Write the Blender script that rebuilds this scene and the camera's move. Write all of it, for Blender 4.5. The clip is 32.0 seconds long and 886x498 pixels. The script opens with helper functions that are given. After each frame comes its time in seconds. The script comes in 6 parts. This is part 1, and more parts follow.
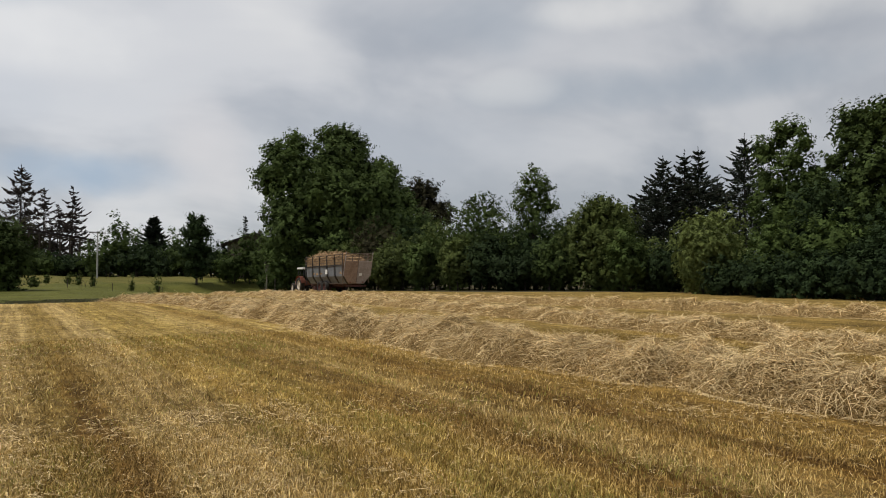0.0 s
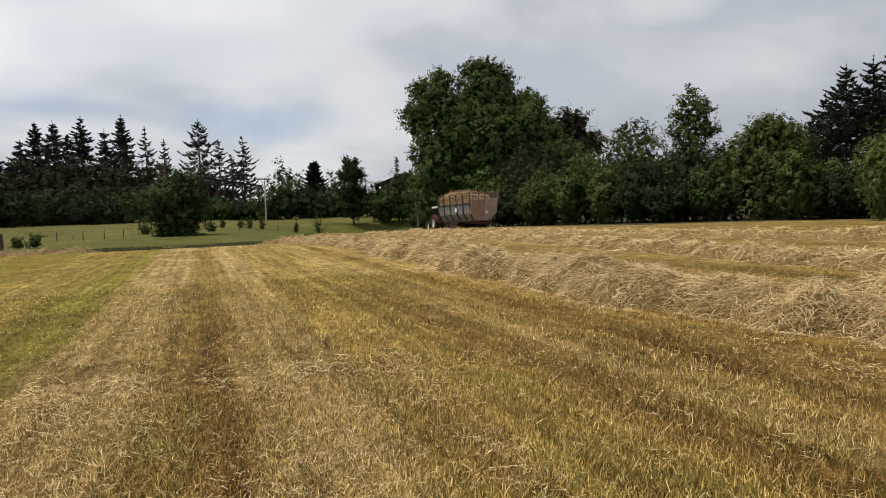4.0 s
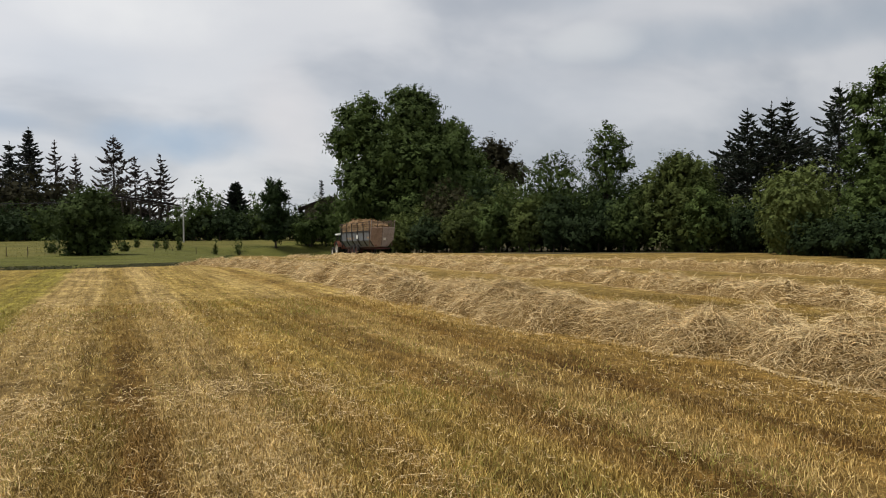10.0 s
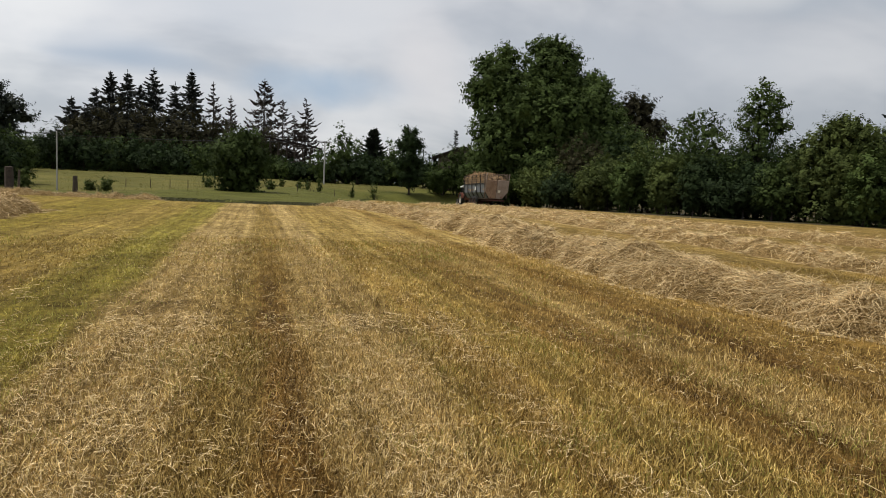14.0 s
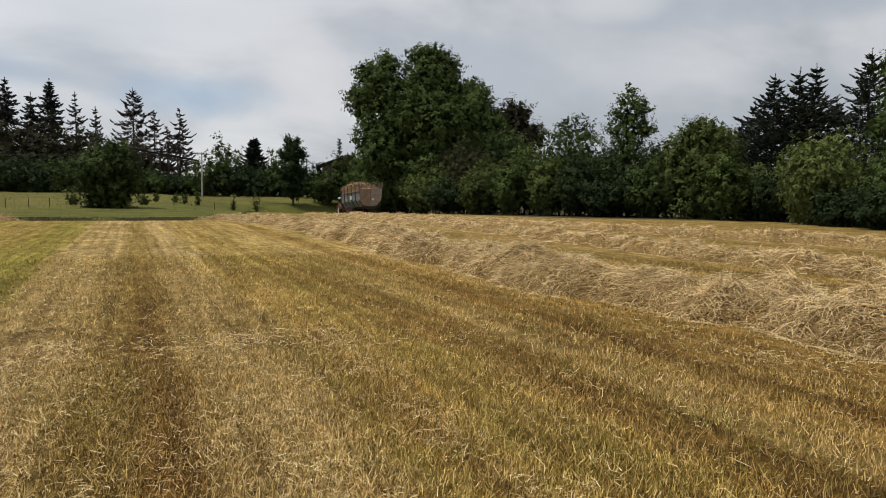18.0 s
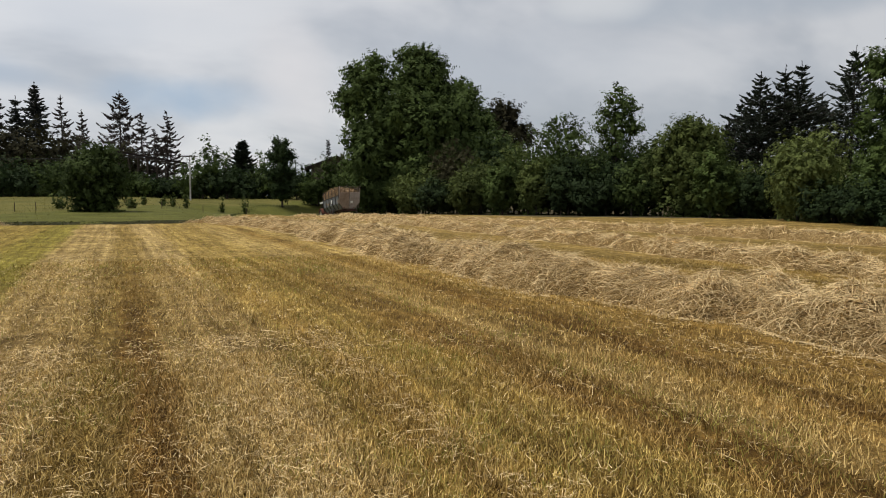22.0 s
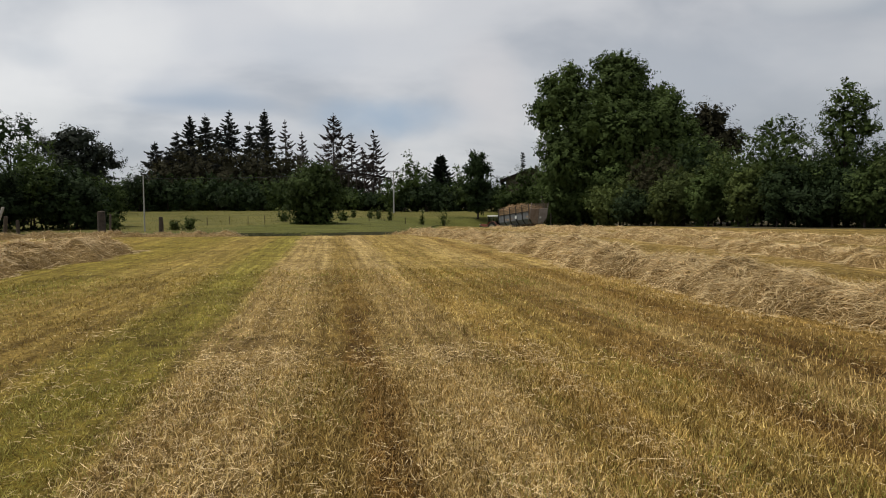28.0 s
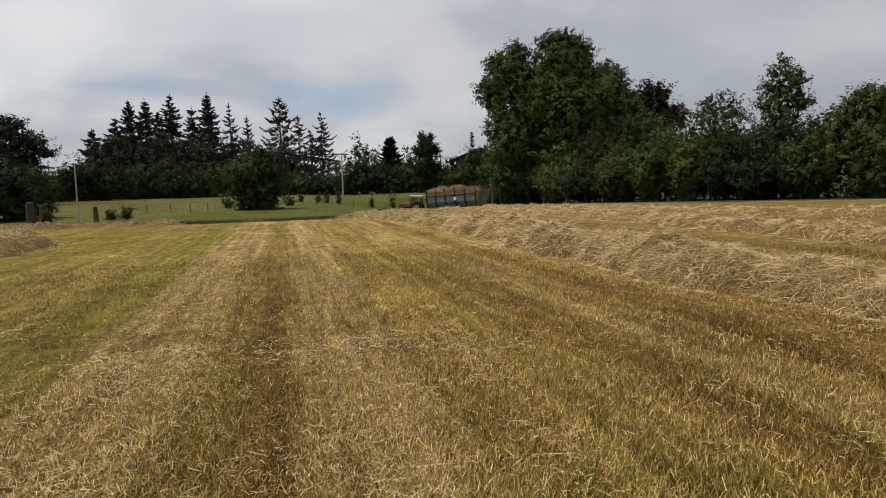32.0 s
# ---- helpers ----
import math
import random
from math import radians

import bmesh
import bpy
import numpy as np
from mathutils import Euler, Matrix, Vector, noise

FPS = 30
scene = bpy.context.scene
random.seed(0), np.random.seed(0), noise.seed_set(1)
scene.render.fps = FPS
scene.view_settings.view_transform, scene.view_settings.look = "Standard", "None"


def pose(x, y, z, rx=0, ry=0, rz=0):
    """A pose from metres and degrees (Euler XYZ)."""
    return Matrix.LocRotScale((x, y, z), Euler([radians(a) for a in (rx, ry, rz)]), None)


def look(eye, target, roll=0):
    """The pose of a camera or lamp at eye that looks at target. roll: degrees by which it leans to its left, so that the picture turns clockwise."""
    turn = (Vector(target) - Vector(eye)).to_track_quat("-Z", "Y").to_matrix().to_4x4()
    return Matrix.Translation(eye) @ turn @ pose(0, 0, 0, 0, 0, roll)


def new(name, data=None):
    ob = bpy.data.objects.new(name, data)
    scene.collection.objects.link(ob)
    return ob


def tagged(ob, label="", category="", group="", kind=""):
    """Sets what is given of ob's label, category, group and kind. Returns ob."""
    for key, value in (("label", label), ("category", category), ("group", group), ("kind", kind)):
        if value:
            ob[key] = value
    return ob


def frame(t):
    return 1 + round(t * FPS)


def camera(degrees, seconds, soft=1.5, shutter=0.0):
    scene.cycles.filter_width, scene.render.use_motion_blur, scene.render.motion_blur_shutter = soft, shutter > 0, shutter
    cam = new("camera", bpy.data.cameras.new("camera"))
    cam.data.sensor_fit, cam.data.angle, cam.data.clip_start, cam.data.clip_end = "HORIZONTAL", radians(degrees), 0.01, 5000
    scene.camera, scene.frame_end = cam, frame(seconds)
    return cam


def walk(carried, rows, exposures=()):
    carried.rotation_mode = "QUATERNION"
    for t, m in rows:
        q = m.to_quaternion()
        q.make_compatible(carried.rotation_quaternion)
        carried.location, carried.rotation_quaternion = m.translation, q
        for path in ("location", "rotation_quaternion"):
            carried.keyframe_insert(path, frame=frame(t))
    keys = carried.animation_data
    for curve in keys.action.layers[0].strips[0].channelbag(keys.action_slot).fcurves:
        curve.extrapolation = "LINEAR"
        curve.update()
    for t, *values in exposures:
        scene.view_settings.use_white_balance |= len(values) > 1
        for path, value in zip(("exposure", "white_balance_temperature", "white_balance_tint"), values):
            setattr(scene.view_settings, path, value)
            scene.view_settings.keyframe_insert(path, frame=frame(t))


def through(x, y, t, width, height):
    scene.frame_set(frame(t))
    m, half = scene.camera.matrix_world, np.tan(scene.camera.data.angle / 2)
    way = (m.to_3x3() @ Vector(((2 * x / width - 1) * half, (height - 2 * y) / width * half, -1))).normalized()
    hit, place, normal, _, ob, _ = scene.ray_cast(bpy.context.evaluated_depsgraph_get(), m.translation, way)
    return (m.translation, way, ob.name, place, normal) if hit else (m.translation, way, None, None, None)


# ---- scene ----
# The camera is held at eye height by someone standing on the stubble, panning after the wagon.
cam = camera(65.75, 32.0, soft=1.0)
# seconds, x, y, z, yaw, pitch, roll
PATH = [
    (0, -0.920, -0.502, 1.547, -32.18, 1.97, -0.08),
    (0.5, -0.742, -0.421, 1.537, -32.17, 2.52, 0.78),
    (1, -0.598, -0.321, 1.546, -26.41, 1.86, 0.72),
    (1.5, -0.456, -0.225, 1.583, -20.39, -4.08, -2.38),
    (1.6, -0.424, -0.232, 1.588, -15.94, -3.15, -2.09),
    (2, -0.247, -0.176, 1.588, -15.16, -3.98, -3.83),
    (2.5, -0.168, -0.091, 1.592, -15.83, -3.26, -2.89),
    (3, -0.150, -0.020, 1.573, -20.42, -7.31, -0.68),
    (3.5, -0.165, -0.007, 1.589, -19.60, -4.18, -1.63),
    (5.5, -0.272, -0.350, 1.622, -19.29, -2.35, -2.27),
    (6, -0.271, -0.375, 1.622, -20.19, -1.57, -1.48),
    (6.5, -0.288, -0.359, 1.622, -23.13, -1.06, 0.17),
    (7, -0.296, -0.393, 1.601, -24.00, -0.06, -0.15),
    (7.5, -0.306, -0.385, 1.604, -24.21, -1.06, -0.07),
    (8, -0.293, -0.395, 1.607, -24.43, -0.94, -0.52),
    (8.5, -0.283, -0.380, 1.601, -25.53, -1.97, -0.47),
    (9, -0.292, -0.379, 1.603, -24.97, -2.33, -0.46),
    (9.5, -0.287, -0.383, 1.614, -26.18, -1.98, -0.41),
    (10, -0.286, -0.400, 1.606, -25.80, -1.23, -0.59),
    (10.5, -0.289, -0.397, 1.600, -25.41, -0.80, -0.73),
    (11, -0.297, -0.406, 1.606, -25.09, -1.03, -0.59),
    (11.5, -0.306, -0.412, 1.611, -24.98, -1.09, -0.62),
    (12, -0.299, -0.392, 1.604, -25.62, -1.93, -0.57),
    (12.5, -0.300, -0.375, 1.586, -23.55, -2.78, -0.05),
    (13, -0.318, -0.390, 1.567, -16.65, -5.53, 2.98),
    (13.5, -0.335, -0.413, 1.574, -14.94, -5.88, 2.42),
    (14, -0.329, -0.412, 1.579, -15.18, -5.34, 2.65),
    (14.5, -0.333, -0.390, 1.579, -18.51, -6.43, 3.09),
    (15, -0.334, -0.386, 1.571, -20.14, -5.88, 2.84),
    (15.5, -0.333, -0.393, 1.579, -22.24, -4.62, 2.93),
    (17.5, -0.311, -0.387, 1.594, -23.89, -4.09, 0.77),
    (18, -0.305, -0.381, 1.587, -24.46, -4.45, 0.81),
    (18.5, -0.303, -0.383, 1.586, -24.72, -4.25, 1.33),
    (19, -0.311, -0.376, 1.586, -24.56, -4.82, 1.19),
    (19.5, -0.301, -0.379, 1.587, -24.72, -4.63, 0.88),
    (20, -0.295, -0.377, 1.586, -25.48, -4.67, 0.61),
    (20.5, -0.292, -0.378, 1.583, -25.50, -4.47, 0.37),
    (21, -0.286, -0.380, 1.585, -25.31, -4.54, 0.50),
    (21.5, -0.291, -0.382, 1.583, -25.35, -4.41, 0.18),
    (22, -0.295, -0.385, 1.585, -25.28, -4.42, 0.23),
    (22.5, -0.297, -0.388, 1.592, -25.05, -3.20, -0.36),
    (23, -0.298, -0.395, 1.591, -24.64, -2.56, -0.53),
    (23.5, -0.296, -0.399, 1.593, -24.08, -2.25, -0.36),
    (24, -0.292, -0.394, 1.591, -24.58, -1.99, -0.24),
    (24.5, -0.305, -0.399, 1.592, -23.66, -1.75, -0.05),
    (26.5, -0.322, -0.414, 1.592, -20.94, -0.49, 0.15),
    (27, -0.387, -0.421, 1.572, -11.69, -3.07, -3.32),
    (27.5, -0.417, -0.278, 1.610, -11.62, -2.47, 0.81),
    (28, -0.474, -0.185, 1.588, -9.28, -3.44, -0.28),
    (28.5, -0.445, -0.122, 1.623, -8.54, -4.39, -3.34),
    (29, -0.222, -0.001, 1.621, -11.16, -3.46, 0.01),
    (29.5, -0.038, 0.003, 1.589, -9.74, -1.43, 0.57),
    (30, -0.000, -0.000, 1.600, -8.57, -4.87, 0.00),
    (30.5, 0.003, 0.044, 1.620, -10.40, -1.95, 0.75),
    (31, 0.003, 0.056, 1.600, -10.16, -2.96, 2.40),
    (31.5, 0.019, 0.076, 1.595, -12.11, -4.38, 0.29),
    (32, 0.038, 0.073, 1.589, -13.07, -5.06, -1.71),
]


def aimed(x, y, z, yaw, pitch, roll):
    a, b = radians(yaw), radians(pitch)
    way = Vector((-math.sin(a) * math.cos(b), math.cos(a) * math.cos(b), math.sin(b)))
    eye = Vector((x, y, z))
    return look(eye, eye + way, roll)


walk(cam, [(t, aimed(*row)) for t, *row in PATH], exposures=[(0, 0.05), (1.2, 0.10), (2.1, 0.18), (2.8, 0.34), (3.5, 0.30), (5.5, 0.0), (8.0, -0.03), (9.0, 0.15), (24.5, 0.13), (26.8, -0.03), (28.5, 0.0), (32, -0.02)])

# ---- world, sun, exposure ----
SUN_ELEVATION, SUN_AZIMUTH = 64, -72  # degrees; azimuth from +y towards +x


def make_world():
    world = bpy.data.worlds.new("cloudy_sky")
    scene.world = world
    world.use_nodes = True
    nt = world.node_tree
    nt.nodes.clear()
    N, L = nt.nodes.new, nt.links.new
    out, bg = N("ShaderNodeOutputWorld"), N("ShaderNodeBackground")
    sky = N("ShaderNodeTexSky")
    sky.sky_type, sky.sun_disc = "NISHITA", False
    sky.sun_elevation, sky.sun_rotation = radians(SUN_ELEVATION), radians(SUN_AZIMUTH)
    tc = N("ShaderNodeTexCoord")
    sep = N("ShaderNodeSeparateXYZ")
    L(tc.outputs["Generated"], sep.inputs[0])
    # project the direction on a cloud layer: x / (z + c), y / (z + c)
    add = N("ShaderNodeMath"); add.operation = "ADD"; add.inputs[1].default_value = 0.38
    L(sep.outputs["Z"], add.inputs[0])
    mx = N("ShaderNodeMath"); mx.operation = "MAXIMUM"; mx.inputs[1].default_value = 0.05
    L(add.outputs[0], mx.inputs[0])
    dx = N("ShaderNodeMath"); dx.operation = "DIVIDE"; L(sep.outputs["X"], dx.inputs[0]); L(mx.outputs[0], dx.inputs[1])
    dy = N("ShaderNodeMath"); dy.operation = "DIVIDE"; L(sep.outputs["Y"], dy.inputs[0]); L(mx.outputs[0], dy.inputs[1])
    comb = N("ShaderNodeCombineXYZ"); L(dx.outputs[0], comb.inputs[0]); L(dy.outputs[0], comb.inputs[1])

    def cloud(scale, detail, rough, shift, lo, hi):
        mp = N("ShaderNodeMapping"); mp.inputs["Location"].default_value = shift; mp.inputs["Scale"].default_value = (0.75, 1.0, 1)
        L(comb.outputs[0], mp.inputs[0])
        tx = N("ShaderNodeTexNoise"); tx.inputs["Scale"].default_value = scale; tx.inputs["Detail"].default_value = detail
        tx.inputs["Roughness"].default_value = rough; tx.inputs["Distortion"].default_value = 0.35
        L(mp.outputs[0], tx.inputs["Vector"])
        mr = N("ShaderNodeMapRange"); mr.interpolation_type = "SMOOTHSTEP"
        mr.inputs["From Min"].default_value, mr.inputs["From Max"].default_value = lo, hi
        L(tx.outputs["Fac"], mr.inputs["Value"])
        return mr.outputs["Result"]

    def mix(a, b, fac):
        m = N("ShaderNodeMix"); m.data_type = "RGBA"
        for sock, v in ((m.inputs[0], fac), (m.inputs[6], a), (m.inputs[7], b)):
            if hasattr(v, "is_linked"):
                L(v, sock)
            else:
                sock.default_value = v
        return m.outputs[2]

    dim = N("ShaderNodeVectorMath"); dim.operation = "SCALE"; dim.inputs["Scale"].default_value = 0.12
    L(sky.outputs[0], dim.inputs[0])
    grey = mix((0.505, 0.535, 0.585, 1), (0.78, 0.785, 0.805, 1), cloud(1.7, 5, 0.52, (3.1, 1.7, 0), 0.36, 0.64))
    veil = mix(grey, (0.43, 0.50, 0.60, 1), cloud(1.5, 3, 0.45, (7.3, 4.2, 0), 0.56, 0.70))
    bright = mix(veil, (1.0, 0.985, 0.955, 1), cloud(2.0, 4, 0.5, (1.4, 9.2, 0), 0.58, 0.80))
    # single cloud masses and gaps: azimuth, elevation, half width, half height (degrees), colour, strength
    azn = N("ShaderNodeMath"); azn.operation = "ARCTAN2"; L(sep.outputs["X"], azn.inputs[0]); L(sep.outputs["Y"], azn.inputs[1])
    eln = N("ShaderNodeMath"); eln.operation = "ARCSINE"; L(sep.outputs["Z"], eln.inputs[0])
    ragged = N("ShaderNodeTexNoise"); ragged.inputs["Scale"].default_value, ragged.inputs["Detail"].default_value = 9.0, 4.0
    L(tc.outputs["Generated"], ragged.inputs["Vector"])

    def mass(below, az, el, rx, ry, colour, strength):
        total = None
        for node, mid, rad in ((azn, az, rx), (eln, el, ry)):
            q = N("ShaderNodeMath"); q.operation = "MULTIPLY_ADD"; L(node.outputs[0], q.inputs[0])
            q.inputs[1].default_value, q.inputs[2].default_value = 1 / radians(rad), -mid / rad
            sq = N("ShaderNodeMath"); sq.operation = "MULTIPLY"; L(q.outputs[0], sq.inputs[0]); L(q.outputs[0], sq.inputs[1])
            if total is None:
                total = sq
            else:
                sm = N("ShaderNodeMath"); sm.operation = "ADD"; L(total.outputs[0], sm.inputs[0]); L(sq.outputs[0], sm.inputs[1])
                total = sm
        rg = N("ShaderNodeMath"); rg.operation = "MULTIPLY_ADD"; L(ragged.outputs["Fac"], rg.inputs[0]); rg.inputs[1].default_value = 2.6
        L(total.outputs[0], rg.inputs[2])
        mr = N("ShaderNodeMapRange"); mr.interpolation_type = "SMOOTHSTEP"
        mr.inputs["From Min"].default_value, mr.inputs["From Max"].default_value = 0.9, 2.9
        mr.inputs["To Min"].default_value, mr.inputs["To Max"].default_value = strength, 0.0
        L(rg.outputs[0], mr.inputs["Value"])
        return mix(below, (*colour, 1), mr.outputs["Result"])

    slate, gap, white = (0.46, 0.52, 0.59), (0.40, 0.52, 0.67), (1.0, 0.99, 0.965)
    layer = bright
    for row in ((5, 7.6, 7, 1.9, gap, 0.85), (13, 9.5, 3.5, 4.5, (0.84, 0.81, 0.81), 0.7), (-2, 12.5, 9, 2.2, (0.66, 0.69, 0.74), 0.6), (50, 14.6, 15, 1.9, slate, 0.75), (36, 20, 6, 2.6, slate, 0.45),
                (47, 20.8, 7, 1.6, white, 0.8), (2, 17.5, 8, 3.2, white, 0.6), (-23, 7.5, 7, 3.5, white, 0.6), (-20.8, 11, 2.2, 1.2, slate, 0.5), (38, 15.0, 4, 1.4, white, 0.45), (30, 10, 12, 3.5, (0.62, 0.65, 0.70), 0.6), (62, 20.5, 8, 2.6, white, 0.75), (-18, 13, 7, 3.6, white, 0.55)):
        layer = mass(layer, *row)
    # brighter towards the side where the sun stands behind the clouds
    dot = N("ShaderNodeVectorMath"); dot.operation = "DOT_PRODUCT"
    dot.inputs[1].default_value = (math.sin(radians(SUN_AZIMUTH)), math.cos(radians(SUN_AZIMUTH)), 0.5)
    L(tc.outputs["Generated"], dot.inputs[0])
    glow = N("ShaderNodeMapRange"); glow.inputs["From Min"].default_value, glow.inputs["From Max"].default_value = -1.0, 0.7
    glow.inputs["To Min"].default_value, glow.inputs["To Max"].default_value = 0.86, 1.22
    L(dot.outputs["Value"], glow.inputs["Value"])
    lit = N("ShaderNodeVectorMath"); lit.operation = "SCALE"; L(layer, lit.inputs[0]); L(glow.outputs[0], lit.inputs["Scale"])
    col = mix(lit.outputs[0], dim.outputs[0], 0.12)
    L(col, bg.inputs["Color"])
    bg.inputs["Strength"].default_value = 0.75
    L(bg.outputs[0], out.inputs[0])


make_world()
sun_data = bpy.data.lights.new("sun", "SUN")
sun_data.energy, sun_data.angle, sun_data.color = 3.0, radians(14), (1.0, 0.945, 0.85)
sun = new("sun", sun_data)
a, e = radians(SUN_AZIMUTH), radians(SUN_ELEVATION)
sun.matrix_world = look((0, 0, 60), (-60 * math.sin(a) * math.cos(e), -60 * math.cos(a) * math.cos(e), 60 - 60 * math.sin(e)))


# ---- materials ----
def material(name, rough=0.8, metal=0.0, spec=0.3):
    m = bpy.data.materials.new(name)
    m.use_nodes = True
    b = m.node_tree.nodes["Principled BSDF"]
    b.inputs["Roughness"].default_value, b.inputs["Metallic"].default_value = rough, metal
    b.inputs["Specular IOR Level"].default_value = spec
    return m, m.node_tree.nodes, m.node_tree.links, b


def ramp(nodes, stops, interpolation="LINEAR"):
    r = nodes.new("ShaderNodeValToRGB")
    r.color_ramp.interpolation = interpolation
    el = r.color_ramp.elements
    while len(el) < len(stops):
        el.new(0.5)
    for e, (p, c) in zip(el, stops):
        e.position, e.color = p, (*c, 1)
    return r


def noise_tex(nodes, links, scale, detail=4, rough=0.55, vector=None):
    n = nodes.new("ShaderNodeTexNoise")
    n.inputs["Scale"].default_value, n.inputs["Detail"].default_value, n.inputs["Roughness"].default_value = scale, detail, rough
    if vector is not None:
        links.new(vector, n.inputs["Vector"])
    return n


def blend(nodes, links, a, b, fac, mode="MIX"):
    m = nodes.new("ShaderNodeMix")
    m.data_type, m.blend_type = "RGBA", mode
    for sock, v in ((m.inputs[0], fac), (m.inputs[6], a), (m.inputs[7], b)):
        if hasattr(v, "is_linked"):
            links.new(v, sock)
        else:
            sock.default_value = v if isinstance(v, float) else (*v, 1)
    return m.outputs[2]


def leafy(name, dark, light, rough=0.65, through=0.25, spread=2.0, single=0.5, clump=2.2, relief=0.0):
    """Foliage or straw: each leaf has its own shade, and clumps differ from one another."""
    m, n, l, b = material(name, rough, spec=0.12)
    geo = n.new("ShaderNodeNewGeometry")
    tc = n.new("ShaderNodeTexCoord")
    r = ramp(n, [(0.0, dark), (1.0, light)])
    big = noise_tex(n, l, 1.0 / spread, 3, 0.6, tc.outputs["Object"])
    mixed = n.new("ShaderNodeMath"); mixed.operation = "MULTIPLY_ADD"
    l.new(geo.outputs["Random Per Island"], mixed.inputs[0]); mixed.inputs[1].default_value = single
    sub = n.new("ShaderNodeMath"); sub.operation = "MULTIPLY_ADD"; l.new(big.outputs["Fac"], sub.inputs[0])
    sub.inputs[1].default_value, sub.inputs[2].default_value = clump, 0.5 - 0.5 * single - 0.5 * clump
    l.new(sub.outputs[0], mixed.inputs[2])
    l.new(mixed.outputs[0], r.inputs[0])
    info = n.new("ShaderNodeObjectInfo")
    hs = n.new("ShaderNodeHueSaturation")
    vr = n.new("ShaderNodeMapRange"); vr.inputs["To Min"].default_value, vr.inputs["To Max"].default_value = 0.82, 1.18
    l.new(info.outputs["Random"], vr.inputs["Value"]); l.new(vr.outputs[0], hs.inputs["Value"])
    l.new(r.outputs[0], hs.inputs["Color"])
    l.new(hs.outputs[0], b.inputs["Base Color"])
    if relief:
        fine = noise_tex(n, l, 4.5, 4, 0.7, tc.outputs["Object"])
        bp = n.new("ShaderNodeBump"); bp.inputs["Strength"].default_value, bp.inputs["Distance"].default_value = relief, 0.25
        l.new(fine.outputs["Fac"], bp.inputs["Height"]); l.new(bp.outputs[0], b.inputs["Normal"])
    if through:
        t = n.new("ShaderNodeBsdfTranslucent"); l.new(hs.outputs[0], t.inputs[0])
        mx = n.new("ShaderNodeMixShader"); mx.inputs[0].default_value = through
        out = n["Material Output"]
        l.new(b.outputs[0], mx.inputs[1]); l.new(t.outputs[0], mx.inputs[2]); l.new(mx.outputs[0], out.inputs[0])
    return m


def hay_material(name="matted_hay", fade=1.0):
    """Matted hay: tangled light and dark stalks with painted-in gap shade, and brown patches."""
    m, n, l, b = material(name, 0.9, spec=0.08)
    tc = n.new("ShaderNodeTexCoord")
    warp = noise_tex(n, l, 3.0, 2, 0.5, tc.outputs["Object"])
    sc = n.new("ShaderNodeVectorMath"); sc.operation = "MULTIPLY_ADD"
    l.new(warp.outputs["Color"], sc.inputs[0]); sc.inputs[1].default_value = (0.5, 0.5, 0.5); l.new(tc.outputs["Object"], sc.inputs[2])
    mp = n.new("ShaderNodeMapping"); mp.inputs["Scale"].default_value, mp.inputs["Rotation"].default_value = (1.0, 5.0, 3.0), (0.3, 0.2, 0.6)
    l.new(sc.outputs[0], mp.inputs[0])
    mp2 = n.new("ShaderNodeMapping"); mp2.inputs["Scale"].default_value, mp2.inputs["Rotation"].default_value = (5.0, 1.0, 3.0), (0.1, 0.4, -0.5)
    l.new(sc.outputs[0], mp2.inputs[0])
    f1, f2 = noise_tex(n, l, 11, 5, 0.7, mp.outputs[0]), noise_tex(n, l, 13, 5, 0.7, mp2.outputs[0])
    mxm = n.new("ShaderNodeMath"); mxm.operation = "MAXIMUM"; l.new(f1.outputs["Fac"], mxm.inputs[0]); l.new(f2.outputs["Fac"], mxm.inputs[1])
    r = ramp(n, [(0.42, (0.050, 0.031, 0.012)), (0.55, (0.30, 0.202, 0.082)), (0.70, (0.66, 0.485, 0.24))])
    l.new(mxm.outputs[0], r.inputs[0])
    big = noise_tex(n, l, 0.8, 4, 0.6, tc.outputs["Object"])
    rb = ramp(n, [(0.35, tuple(fade * k for k in (0.84, 0.82, 0.80))), (0.65, tuple(fade * k for k in (1.1, 1.08, 1.05)))])
    l.new(big.outputs["Fac"], rb.inputs[0])
    l.new(blend(n, l, r.outputs[0], rb.outputs[0], 1.0, "MULTIPLY"), b.inputs["Base Color"])
    bp = n.new("ShaderNodeBump"); bp.inputs["Strength"].default_value, bp.inputs["Distance"].default_value = 1.0, 0.04
    l.new(mxm.outputs[0], bp.inputs["Height"]); l.new(bp.outputs[0], b.inputs["Normal"])
    return m


